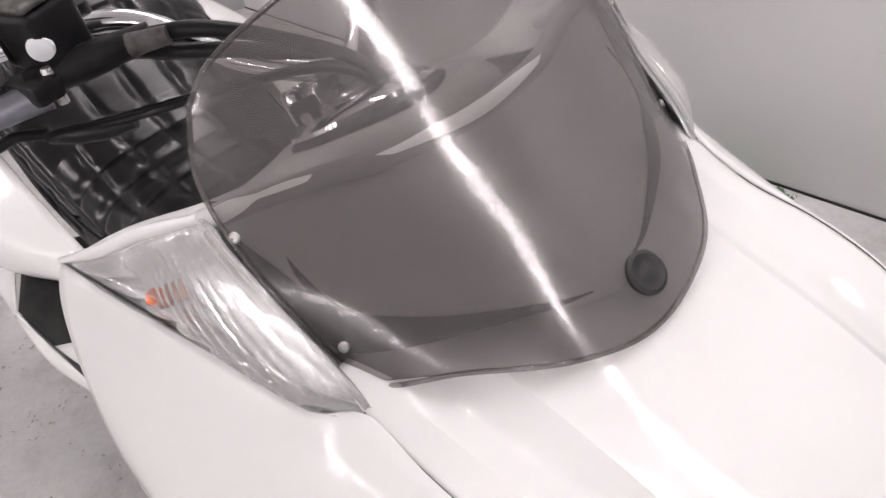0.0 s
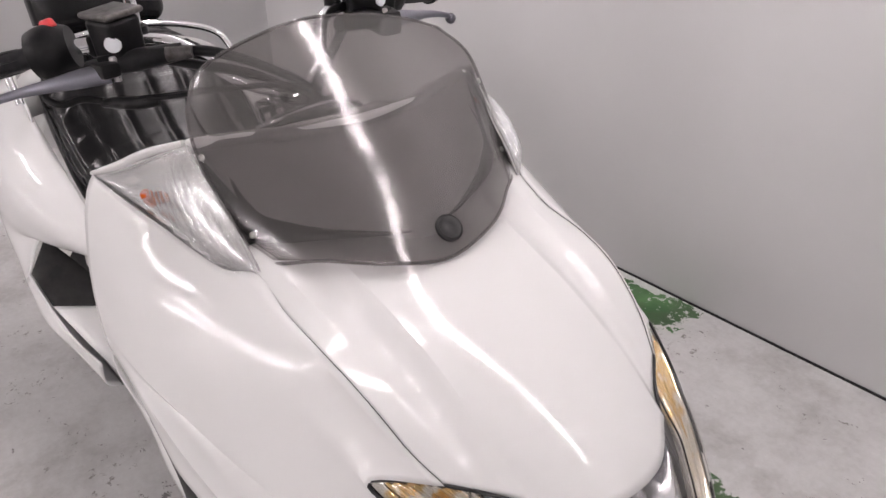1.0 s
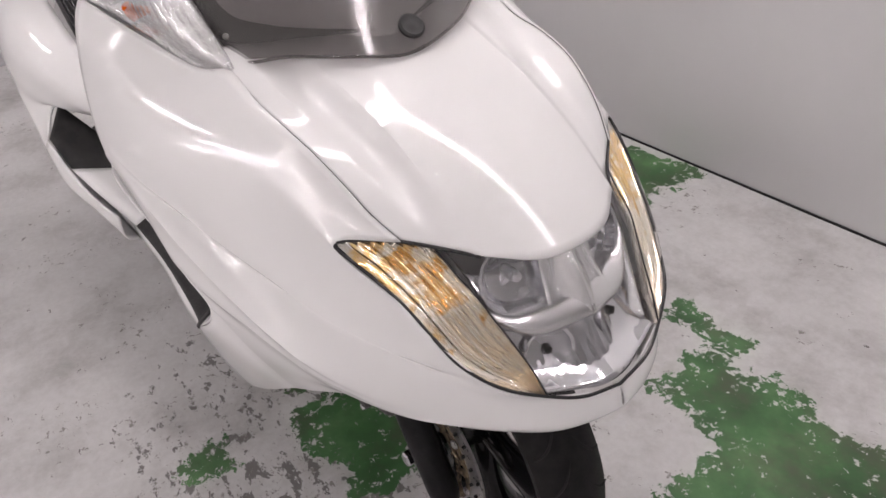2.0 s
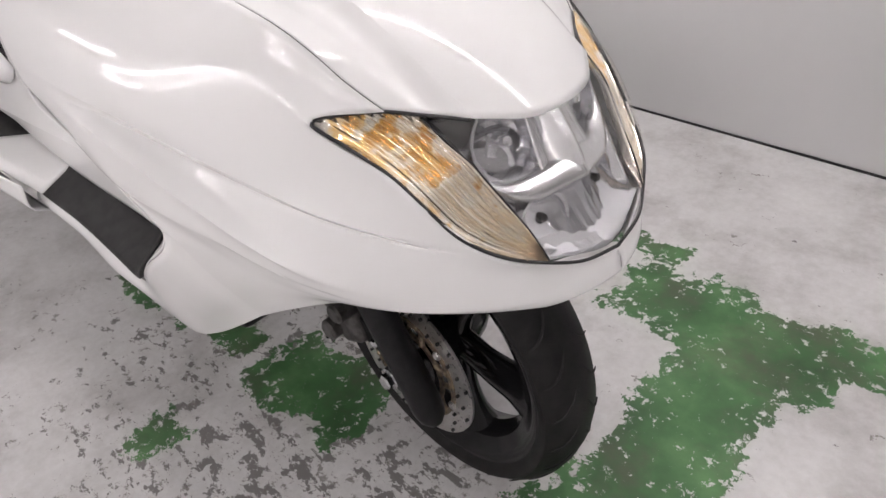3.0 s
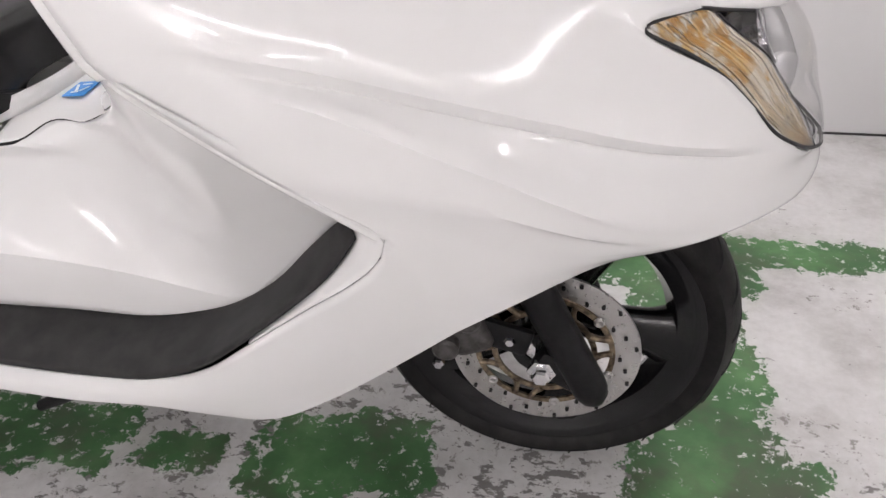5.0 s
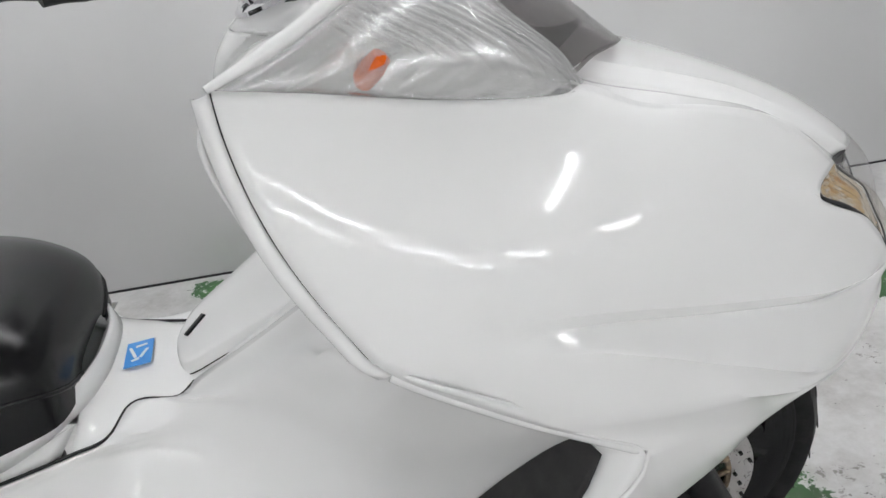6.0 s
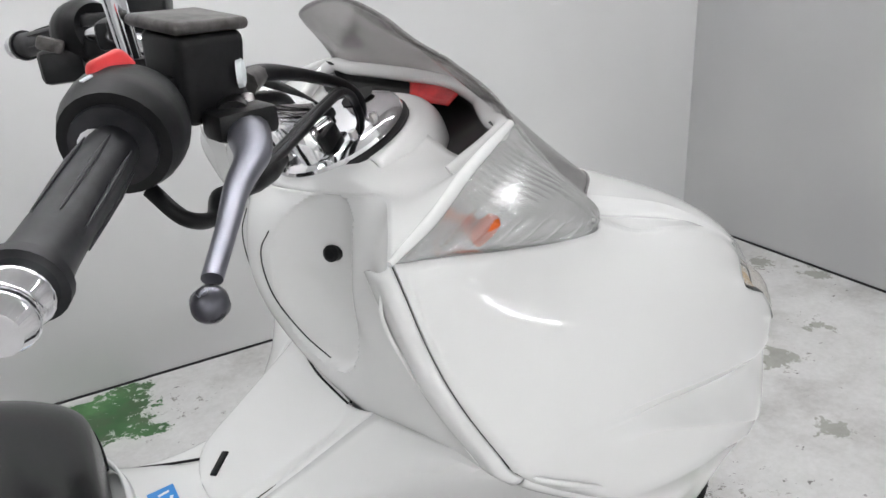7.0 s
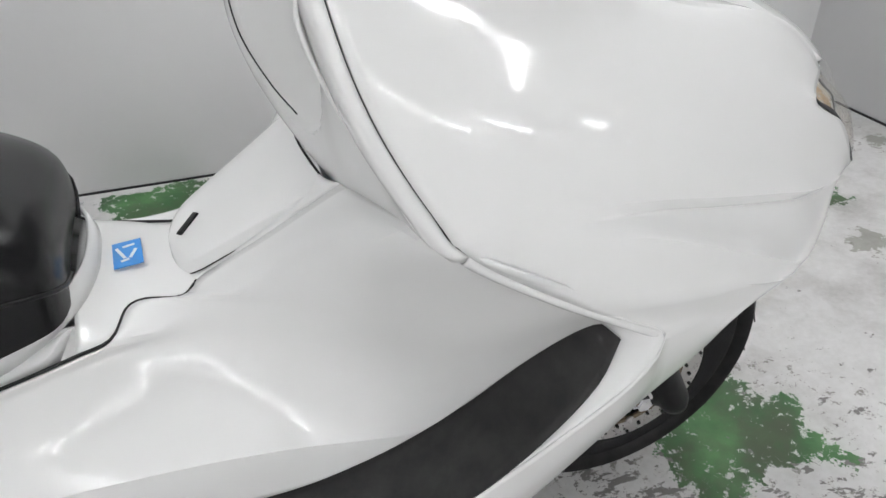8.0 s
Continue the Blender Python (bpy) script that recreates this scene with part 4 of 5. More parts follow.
# lip of the lock recess and the lock itself
for s in (-1, 1):
    lipc = [(-0.487, s * 0.041, 0.922), (-0.497, s * 0.036, 0.9), (-0.493, s * 0.042, 0.85), (-0.472, s * 0.07, 0.805), (-0.455, s * 0.1, 0.785)]
    part("panel_gap", tube(lipc, 0.0008, 6, 40), SEAM, scooter, "dark gap beside the lock recess")
part("ignition_lock", lathe([(0, 0.008), (0.006, 0.008), (0.0095, 0.005), (0.01, -0.01), (0, -0.01)][::-1], 18, axis_pose((-0.428, -0.067, 0.891), (-0.75, -0.6, 0.25))), BLACK, scooter, "black ignition lock")
TUN = [(-1.25, -0.23, 0.59), (-1.0, -0.215, 0.59), (-0.86, -0.205, 0.59), (-0.76, -0.174, 0.588), (-0.7, -0.148, 0.586), (-0.668, -0.136, 0.588), (-0.65, -0.098, 0.596), (-0.637, -0.093, 0.598), (-0.594, -0.104, 0.601), (-0.579, -0.086, 0.604), (-0.5, -0.108, 0.66), (-0.424, -0.138, 0.722)]
TUN1 = [(-1.25, -0.232, 0.565), (-1.0, -0.216, 0.565), (-0.85, -0.204, 0.565), (-0.72, -0.155, 0.562), (-0.62, -0.118, 0.557), (-0.54, -0.135, 0.59), (-0.46, -0.22, 0.675), (-0.395, -0.326, 0.766), (-0.374, -0.343, 0.769)]
TUN2 = [(-1.25, -0.24, 0.47), (-1.0, -0.226, 0.472), (-0.8, -0.214, 0.474), (-0.65, -0.209, 0.466), (-0.53, -0.207, 0.452), (-0.44, -0.208, 0.436), (-0.375, -0.212, 0.432), (-0.315, -0.228, 0.484), (-0.255, -0.254, 0.556), (-0.2, -0.295, 0.617), (-0.182, -0.318, 0.618)]
TUNM = [(-1.25, -0.236, 0.52), (-1.0, -0.221, 0.52), (-0.8, -0.196, 0.522), (-0.66, -0.154, 0.517), (-0.54, -0.152, 0.515), (-0.45, -0.19, 0.56), (-0.36, -0.268, 0.62), (-0.262, -0.325, 0.676), (-0.247, -0.335, 0.684)]
TUN3 = [(-1.25, -0.21, 0.39), (-1.0, -0.21, 0.384), (-0.8, -0.209, 0.38), (-0.62, -0.205, 0.38), (-0.511, -0.206, 0.381), (-0.44, -0.207, 0.396), (-0.389, -0.208, 0.415), (-0.318, -0.221, 0.468), (-0.258, -0.244, 0.54), (-0.208, -0.27, 0.604)]
MAT_OUT = [(-0.93, -0.286, 0.35), (-0.75, -0.281, 0.345), (-0.55, -0.291, 0.35), (-0.468, -0.3, 0.364), (-0.39, -0.313, 0.404), (-0.34, -0.325, 0.446), (-0.273, -0.327, 0.504), (-0.216, -0.318, 0.556), (-0.19, -0.303, 0.592)]
TUN_FAR = TUN[:4] + [(-0.7, -0.1, 0.586), (-0.65, -0.06, 0.597), (-0.585, -0.036, 0.602), (-0.5, -0.064, 0.654), (-0.43, -0.088, 0.708)]
TUN1_FAR = TUN1[:3] + [(-0.72, -0.12, 0.56), (-0.62, -0.07, 0.55), (-0.54, -0.085, 0.57), (-0.46, -0.13, 0.62), (-0.4, -0.25, 0.63), (-0.378, -0.335, 0.7)]
for s in (-1, 1):
    m = (lambda r: r) if s < 0 else (lambda r: mirror(r))
    side_rows, side_creases = loft_grid(m([TUN if s < 0 else TUN_FAR, TUN1 if s < 0 else TUN1_FAR, TUNM, TUN2, TUN3]), 80, 8, (3,))
    fold = [min((p for r in side_rows[8:] for p in r), key=lambda p: (p.x - x) ** 2 + (p.z - z) ** 2) for x, z in ((-0.385, 0.562), (-0.345, 0.553), (-0.305, 0.544), (-0.265, 0.535))]
    part("panel_gap", tube([(p.x, p.y + (0.0004 if s > 0 else -0.0004), p.z) for p in fold], 0.0006, 6, 24), SEAM, scooter, "fine joint in the tunnel side")
    part("tunnel_side", grid_bm(side_rows, side_creases, flip=s > 0), WHITE, scooter, "white side of the centre tunnel", thick=0.003, angle=28)
    mat_in = [(-0.93, -0.21, 0.382)] + TUN3[2:]
    part("foot_mat", loft(m([mat_in, between(mat_in, MAT_OUT, 0.5, 0.0), MAT_OUT]), 50, 5, flip=s > 0), MAT_GREY, scooter, "grey rubber footboard mat", thick=0.004)
    part("panel_gap", tube(m([[(p[0], p[1], p[2] + 0.002) for p in (TUN[1:10] if s < 0 else TUN_FAR[1:7])]])[0], 0.002, 6, 60), SEAM, scooter, "dark gap between panels")
rails = [
    TUN[:3:-1],
    [(-0.436, -0.102, 0.713), (-0.5, -0.083, 0.66), (-0.579, -0.055, 0.607), (-0.646, -0.05, 0.604), (-0.7, -0.08, 0.604)],
    [(-0.438, 0, 0.71), (-0.5, 0, 0.666), (-0.579, 0, 0.612), (-0.646, 0, 0.607), (-0.7, 0, 0.606)],
    [(-0.436, 0.075, 0.71), (-0.5, 0.058, 0.66), (-0.579, 0.034, 0.607), (-0.646, 0.045, 0.605), (-0.7, 0.07, 0.604)],
    [(p[0], far_y(p[1]), p[2]) for p in TUN_FAR[:3:-1]],
]
part("tunnel_top", loft(rails, 60, 6), WHITE, scooter, "white sloping top of the centre tunnel", thick=0.003)


def tunnel_lid():
    """The long lid on the tunnel: a plate with rounded edges and a round lower end."""
    rows = []
    for k in range(34):
        f = k / 33
        x = -0.437 - 0.166 * (1 - (1 - f) ** 1.25)
        w = 0.102 - 0.036 * min(1, (-0.437 - x) / 0.14)
        d = max(0, (-0.566 - x) / 0.037)
        w *= max(1 - d ** 2.6, 0) ** 0.5 if d else 1
        z = 0.612 + 0.6 * (x + 0.6)
        rows.append([V((x, -0.012 + w * g, z + 0.007 * (1 - abs(g) ** 8) - (0.016 if abs(g) > 0.999 else 0))) for g in (-1, -0.995, -0.975, -0.94, -0.88, -0.6, -0.3, 0, 0.3, 0.6, 0.88, 0.94, 0.975, 0.995, 1)])
    return rows


lid_rows = tunnel_lid()
lid = part("lid", grid_bm(lid_rows), WHITE, scooter, "white sloping lid with a round lower end", angle=60)
outline = [r[0] + V((0, -0.0006, 0.0015)) for r in lid_rows] + [r[-1] + V((0, 0.0006, 0.0015)) for r in lid_rows[-2::-1]]
part("panel_gap", tube(outline, 0.0007, 6, 120), SEAM, lid, "thin dark gap round the lid")
lid_top = [(-0.434, -0.116, 0.711), (-0.443, -0.068, 0.716), (-0.447, -0.012, 0.7155), (-0.443, 0.043, 0.716), (-0.434, 0.09, 0.711)]
part("panel_gap", tube(lid_top, 0.0014, 6, 30), SEAM, scooter, "dark gap above the lid")
part("lid_slot", block((0.032, 0.011, 0.003), axis_pose((-0.579, -0.012, 0.6325), (-0.514, 0, 0.857), (0.6, 0.5, 0.36)), 0.0012), BLACK, lid, "dark slot in the lid")
st = axis_pose((-0.647, -0.019, 0.612), (-0.06, 0.0, 0.998), (1, 0.06, 0))
sticker = part("sticker", block((0.031, 0.05, 0.001), st, 0), BLUE, scooter, "square blue sticker with a white mark", smooth=False)
part("sticker_mark", join(*[block((w, h, 0.0006), st @ pose(x, y, 0.0009 + 0.0001 * k, 0, 0, r), 0) for k, (w, h, x, y, r) in enumerate(((0.0035, 0.024, -0.007, 0.002, 20), (0.013, 0.0035, 0.002, 0.014, 8), (0.0035, 0.017, 0.006, -0.003, -24), (0.009, 0.0035, -0.003, -0.014, 14)))]), PAPER, sticker, "white mark", smooth=False)

# ---- wheels and fork ----
def wheel_mesh(R, width, rim_r):
    w = width / 2
    prof = [(rim_r - 0.004, -w * 0.7), (rim_r + 0.006, -w * 0.86), (rim_r + 0.35 * (R - rim_r), -w * 0.98), (R - 0.026, -w * 0.97), (R - 0.012, -w * 0.72), (R - 0.003, -w * 0.36), (R, 0)]
    return prof + [(r, -h) for r, h in prof[-2::-1]]


def wheel(R, width, rim_r, m, label):
    """A wheel with its axle along local z."""
    ob = part("wheel", lathe([(rim_r - 0.006, -width * 0.4), (rim_r + 0.003, -width * 0.41), (rim_r + 0.006, -width * 0.36), (rim_r - 0.014, -width * 0.26), (rim_r - 0.03, 0), (rim_r - 0.014, width * 0.26), (rim_r + 0.006, width * 0.36), (rim_r + 0.003, width * 0.41), (rim_r - 0.006, width * 0.4), (rim_r - 0.016, width * 0.34), (rim_r - 0.036, width * 0.26), (rim_r - 0.05, 0.0), (rim_r - 0.036, -width * 0.26), (rim_r - 0.016, -width * 0.34), (rim_r - 0.006, -width * 0.4)], 72, m, False), GLOSS, scooter, label)
    part("tyre", lathe(wheel_mesh(R, width, rim_r), 96, m, False), TYRE, ob, "worn black rubber tyre")
    for k in range(26):
        a = 2 * math.pi * k / 26
        for s in (-1, 1):
            pts = []
            for j in range(6):
                f = j / 5
                w = s * width * (0.06 + 0.38 * f)
                b = a + (0.16 * f + (0.12 if s > 0 else 0)) + 0.05 * math.sin(3 * f)
                h = abs(w) / (width / 2)
                r = R - 0.0018 - 0.0195 * h ** 2.1
                pts.append(m @ V((r * math.cos(b), r * math.sin(b), w)))
            part("tread_groove", tube(pts, [0.001, 0.0022, 0.0022, 0.001], 6, 9), GROOVE, ob)
    for k in range(5):
        a = 2 * math.pi * k / 5
        p = [(0.03 * math.cos(a), 0.03 * math.sin(a), -0.004), (0.1 * math.cos(a + 0.05), 0.1 * math.sin(a + 0.05), -0.016), ((rim_r - 0.02) * math.cos(a + 0.1), (rim_r - 0.02) * math.sin(a + 0.1), -0.004)]
        spoke = tube(p, [0.036, 0.034, 0.04, 0.066], 14, 14)
        spoke.transform(m @ Matrix.Diagonal((1, 1, 0.55, 1)))
        part("spoke", spoke, GLOSS, ob)
    part("hub", lathe([(0, -width * 0.62), (0.018, -width * 0.62), (0.03, -width * 0.45), (0.04, -0.02), (0.04, 0.02), (0.03, width * 0.45), (0.018, width * 0.62), (0, width * 0.62)], 28, m), GLOSS, ob)
    return ob


WM = axis_pose((0.0, 0.0, 0.275), (0.035, 1, 0), (1, 0, 0))
front = wheel(0.272, 0.116, 0.22, WM, "black cast front wheel with worn tyre and drilled disc")


def disc_face(r0, r1, z, seg=96, holes=()):
    bm = bmesh.new()
    for h in (z, z + 0.004):
        ring0 = [bm.verts.new((r0 * math.cos(a), r0 * math.sin(a), h)) for a in (2 * math.pi * k / seg for k in range(seg))]
        ring1 = [bm.verts.new((r1 * math.cos(a), r1 * math.sin(a), h)) for a in (2 * math.pi * k / seg for k in range(seg))]
        for k in range(seg):
            bm.faces.new((ring0[k], ring0[(k + 1) % seg], ring1[(k + 1) % seg], ring1[k]))
        if h == z:
            low = (ring0, ring1)
    for A, B in ((low[0], ring0), (low[1], ring1)):
        for k in range(seg):
            bm.faces.new((A[k], A[(k + 1) % seg], B[(k + 1) % seg], B[k]))
    bmesh.ops.recalc_face_normals(bm, faces=bm.faces)
    bm.transform(WM)
    return bm


DZ = -0.088
disc = part("brake_disc", disc_face(0.098, 0.1335, DZ), STEEL, front, "drilled steel brake disc")
for k in range(36):
    a = 2 * math.pi * k / 36
    r = (0.105, 0.116, 0.127)[k % 3]
    part("drill_hole", lathe([(0.0027, -0.0046), (0.0027, 0.0006), (0, 0.0006)][::-1], 10, WM @ pose(r * math.cos(a), r * math.sin(a), DZ)), SEAM, disc)
ring = part("disc_carrier", disc_face(0.091, 0.0985, DZ - 0.0035, 72), BRASS, front, "rusty bronze coloured disc carrier")
part("carrier_hub", disc_face(0.066, 0.074, DZ - 0.003, 72), BRASS, ring)
part("carrier_hub", disc_face(0.03, 0.048, DZ + 0.004, 48), GLOSS, ring)
for k in range(12):
    a = 2 * math.pi * k / 12
    lean = 0.16 if k % 2 else -0.1
    P = [V((r * math.cos(a + lean * f), r * math.sin(a + lean * f), DZ - 0.0015)) for r, f in ((0.071, 0), (0.082, 0.7), (0.095, 1))]
    arm = tube(P, [0.0058, 0.004, 0.0055], 6, 6)
    arm.transform(WM)
    part("carrier_arm", arm, BRASS, ring)
for k in range(6):
    a = 2 * math.pi * (k + 0.3) / 6
    part("disc_rivet", lathe([(0.0075, 0.0), (0.0075, -0.003), (0.005, -0.0045), (0.003, -0.003), (0, -0.003)], 14, WM @ pose(0.096 * math.cos(a), 0.096 * math.sin(a), DZ - 0.003)), STEEL, disc, "round steel rivet")
part("axle_nut", lathe([(0, -0.148), (0.011, -0.148), (0.0135, -0.145), (0.0135, -0.136), (0.02, -0.135), (0.02, -0.128), (0.012, -0.127), (0.012, -0.06), (0, -0.06)], 6, WM), CHROME, front, "silver axle nut", angle=20)

fork = part("fork", tube([(0.076, -0.122, 0.22), (0.064, -0.122, 0.243), (-0.04, -0.122, 0.45), (-0.14, -0.12, 0.65)], [0.011, 0.021, 0.0245] + [0.0255] * 37, 20, 40), BLACK, scooter, "black telescopic front fork")
part("fork_leg", tube([(0.074, 0.122, 0.222), (0.064, 0.122, 0.245), (-0.04, 0.122, 0.45), (-0.14, 0.12, 0.65)], [0.012, 0.025, 0.026, 0.026], 18, 20), BLACK, fork)
part("axle_lug", block((0.075, 0.03, 0.045), pose(0.02, -0.12, 0.275, 0, 28), 0.01), BLACK, fork)
caliper = part("brake_caliper", join(block((0.06, 0.05, 0.1), pose(-0.115, -0.105, 0.335, 0, -25), 0.014, 3), *[lathe([(0.0, -0.03), (0.014, -0.03), (0.0185, -0.026), (0.02, 0.01), (0, 0.01)][::-1], 20, axis_pose((x, -0.118, z), (0, 1, 0))) for x, z in ((-0.135, 0.31), (-0.105, 0.362))], block((0.022, 0.03, 0.03), pose(-0.15, -0.115, 0.355, 0, 10), 0.006)), BRACKET, scooter, "dull grey cast brake caliper with two pistons")
part("caliper_bracket", block((0.09, 0.014, 0.045), pose(-0.065, -0.108, 0.315, 0, 15), 0.006), BLACK, caliper)
for c in ((-0.05, -0.112, 0.313), (-0.145, -0.135, 0.282)):
    part("bolt", lathe([(0.0085, 0), (0.0085, 0.008), (0.006, 0.011), (0, 0.011)], 6, axis_pose(c, (0, -1, 0))), CHROME, caliper, "small steel bolt", angle=20)
part("brake_hose", tube([(-0.1, -0.12, 0.37), (-0.13, -0.14, 0.42), (-0.12, -0.13, 0.5), (-0.13, -0.12, 0.62)], 0.006, 8, 24), BLACK, caliper)
fender = []
for s in (-1, 0, 1):
    fender.append([(0.298 * math.cos(a), s * 0.066, 0.275 + 0.298 * math.sin(a) - (0.02 if s else 0)) for a in (radians(50 + 14 * k) for k in range(8))])
part("front_fender", loft(fender, 30, 5), BLACK, scooter, "black inner front mudguard", thick=0.004)
RM = axis_pose((-1.545, 0, 0.28), (0, 1, 0), (1, 0, 0))
rear = wheel(0.278, 0.145, 0.167, RM, "black rear wheel with rubber tyre")
part("engine", join(block((0.62, 0.3, 0.2), pose(-1.15, 0, 0.3), 0.03, 3), block((0.5, 0.1, 0.16), pose(-1.35, 0.12, 0.3), 0.03, 3), tube([(-0.95, -0.1, 0.22), (-1.2, -0.16, 0.2), (-1.7, -0.18, 0.28)], [0.025, 0.04, 0.05], 14, 16)), BLACK, scooter, "dark engine block under the bodywork")
part("belly_pan", block((0.62, 0.42, 0.05), pose(-0.62, 0, 0.27), 0.02, 3), BLACK, scooter)
part("radiator_shroud", block((0.08, 0.36, 0.3), pose(-0.3, 0, 0.45, 0, 20), 0.02, 3), BLACK, scooter, "black shroud behind the front wheel")
stand = part("side_stand", tube([(-0.85, 0.2, 0.27), (-0.83, 0.27, 0.12), (-0.8, 0.33, 0.012)], 0.012, 10, 12), BLACK, scooter, "black side stand on the floor")
part("stand_foot", block((0.05, 0.03, 0.01), pose(-0.8, 0.335, 0.0), 0.003), BLACK, stand)
part("stand_leg", tube([(-0.62, -0.14, 0.28), (-0.68, -0.17, 0.2), (-0.78, -0.17, 0.14)], 0.01, 10, 12), BLACK, scooter)

# ---- rear body and seat ----
REAR = [
    [(-0.98, -0.215, 0.6), (-1.1, -0.228, 0.69), (-1.25, -0.235, 0.77), (-1.45, -0.235, 0.84), (-1.7, -0.2, 0.87), (-1.95, -0.12, 0.86)],
    [(-1.0, -0.225, 0.57), (-1.1, -0.29, 0.64), (-1.25, -0.335, 0.71), (-1.45, -0.335, 0.76), (-1.7, -0.28, 0.8), (-1.96, -0.16, 0.82)],
    [(-1.08, -0.24, 0.56), (-1.16, -0.31, 0.595), (-1.25, -0.35, 0.625), (-1.45, -0.368, 0.66), (-1.7, -0.31, 0.71), (-1.96, -0.17, 0.76)],
    [(-1.25, -0.315, 0.572), (-1.3, -0.35, 0.56), (-1.37, -0.37, 0.56), (-1.5, -0.36, 0.58), (-1.7, -0.29, 0.63), (-1.94, -0.16, 0.7)],
    [(-1.23, -0.365, 0.5), (-1.3, -0.374, 0.455), (-1.4, -0.36, 0.46), (-1.5, -0.33, 0.49), (-1.7, -0.25, 0.56), (-1.92, -0.14, 0.66)],
]
for s in (-1, 1):
    m = (lambda r: r) if s < 0 else (lambda r: mirror(r))
    part("rear_cowl", loft(m(REAR), 40, 7, flip=s < 0), WHITE, scooter, "white rear side panel beside the seat", thick=0.003)
    step = [[(-0.95, -0.311, 0.378), (-1.05, -0.335, 0.398), (-1.15, -0.352, 0.44), (-1.23, -0.366, 0.5)], [(-0.95, -0.312, 0.32), (-1.05, -0.335, 0.35), (-1.17, -0.37, 0.4), (-1.3, -0.372, 0.45)], [(-0.95, -0.28, 0.3), (-1.05, -0.29, 0.31), (-1.2, -0.31, 0.36), (-1.35, -0.32, 0.41)]]
    part("rear_sill", loft(m(step), 20, 5, flip=s < 0), WHITE, scooter, "white end of the sill below the footboard", thick=0.003)
    rise = [[(-0.925, -0.2, 0.386), (-1.0, -0.206, 0.394), (-1.09, -0.215, 0.414)], [(-0.925, -0.287, 0.354), (-1.03, -0.315, 0.385), (-1.157, -0.35, 0.438)]]
    part("board_step", loft(m(rise), 16, 4, flip=s < 0), WHITE, scooter, "white step between the footboard mats", thick=0.003)
    foot = [[(-1.09, -0.212, 0.412), (-1.18, -0.25, 0.48), (-1.25, -0.31, 0.57)], [(-1.157, -0.349, 0.436), (-1.19, -0.354, 0.46), (-1.23, -0.362, 0.5)]]
    part("rear_mat", loft(m(foot), 16, 4, flip=s < 0), MAT_GREY, scooter, "grey rubber end of the footboard mat", thick=0.004)

SEAT = []
for x, zl, zt, wd in ((-0.698, 0.616, 0.636, 0.06), (-0.7, 0.614, 0.666, 0.1), (-0.71, 0.612, 0.7, 0.128), (-0.75, 0.61, 0.726, 0.152), (-0.835, 0.605, 0.745, 0.18), (-1.0, 0.62, 0.757, 0.205), (-1.1, 0.66, 0.782, 0.215), (-1.17, 0.71, 0.83, 0.222), (-1.23, 0.75, 0.9, 0.222), (-1.32, 0.79, 0.94, 0.218), (-1.5, 0.84, 0.95, 0.2), (-1.65, 0.87, 0.95, 0.17), (-1.7, 0.88, 0.9, 0.12)):
    row = []
    for k in range(25):
        a = math.pi * k / 24
        c, s_ = math.cos(a), math.sin(a)
        y = -wd * (abs(c) ** 0.55) * (1 if c > 0 else -1)
        row.append((x, y, zl + (zt - zl) * (s_ ** 0.6)))
    SEAT.append(row)
cols = [[SEAT[j][k] for j in range(len(SEAT))] for k in range(25)]
rows, _ = loft_grid(cols, 110, 4)
nr = len(rows)
for j, row in enumerate(rows):
    for i in range(len(row)):
        u, v = i / (len(row) - 1) * 16, j / (nr - 1) * 8
        su = abs((u + 0.5) % 1 - 0.5) * 2
        sv = abs((v + 0.5) % 1 - 0.5) * 2
        q = min(1, 2.6 * min(su, sv)) ** 0.45
        edge_f = min(1, 8 * min(j / (nr - 1), 1 - j / (nr - 1)))
        hot = min(1, max(0, (-0.8 - row[i].x) * 12))
        puff = 0.012 * hot * edge_f * (q - 1)
        n = V((0, row[i].y * 2.2, 0.5)).normalized()
        row[i] = row[i] + n * puff
seat = part("seat", grid_bm(rows, flip=True), LEATHER, scooter, "black quilted vinyl seat", angle=80)
part("seat_piping", tube([(p[0], p[1] * 1.003, p[2]) for p in cols[2]], 0.003, 6, 60), LEATHER, seat)
part("seat_piping", tube([(p[0], p[1] * 1.003, p[2]) for p in cols[22]], 0.003, 6, 60), LEATHER, seat)
# white cushion rim under the seat nose
rimrow = [[(-1.0, -0.212, 0.6), (-0.85, -0.185, 0.585), (-0.755, -0.15, 0.592), (-0.705, -0.105, 0.602), (-0.682, -0.05, 0.606), (-0.678, 0, 0.606)],
          [(-1.0, -0.21, 0.63), (-0.85, -0.182, 0.616), (-0.755, -0.146, 0.62), (-0.71, -0.1, 0.626), (-0.69, -0.05, 0.629), (-0.686, 0, 0.629)]]
rimrow = [r + [(p[0], -p[1], p[2]) for p in r[-2::-1]] for r in rimrow]
part("seat_base", loft(rimrow, 60, 3, flip=True), WHITE, scooter, "white rim round the seat base", thick=0.004)
under = [[(-0.72, -0.146, 0.574), (-0.8, -0.178, 0.566), (-1.0, -0.205, 0.562)], [(-0.7, -0.12, 0.603), (-0.8, -0.176, 0.587), (-1.0, -0.206, 0.6)]]
for s in (-1, 1):
    part("seat_skirt", loft(under if s < 0 else mirror(under), 20, 3, flip=s < 0), WHITE, scooter, "white skirt below the seat", thick=0.003)
part("backrest", block((0.1, 0.3, 0.13), pose(-1.43, -0.02, 1.04, 0, -14), 0.035, 4), LEATHER, scooter, "black padded passenger backrest")
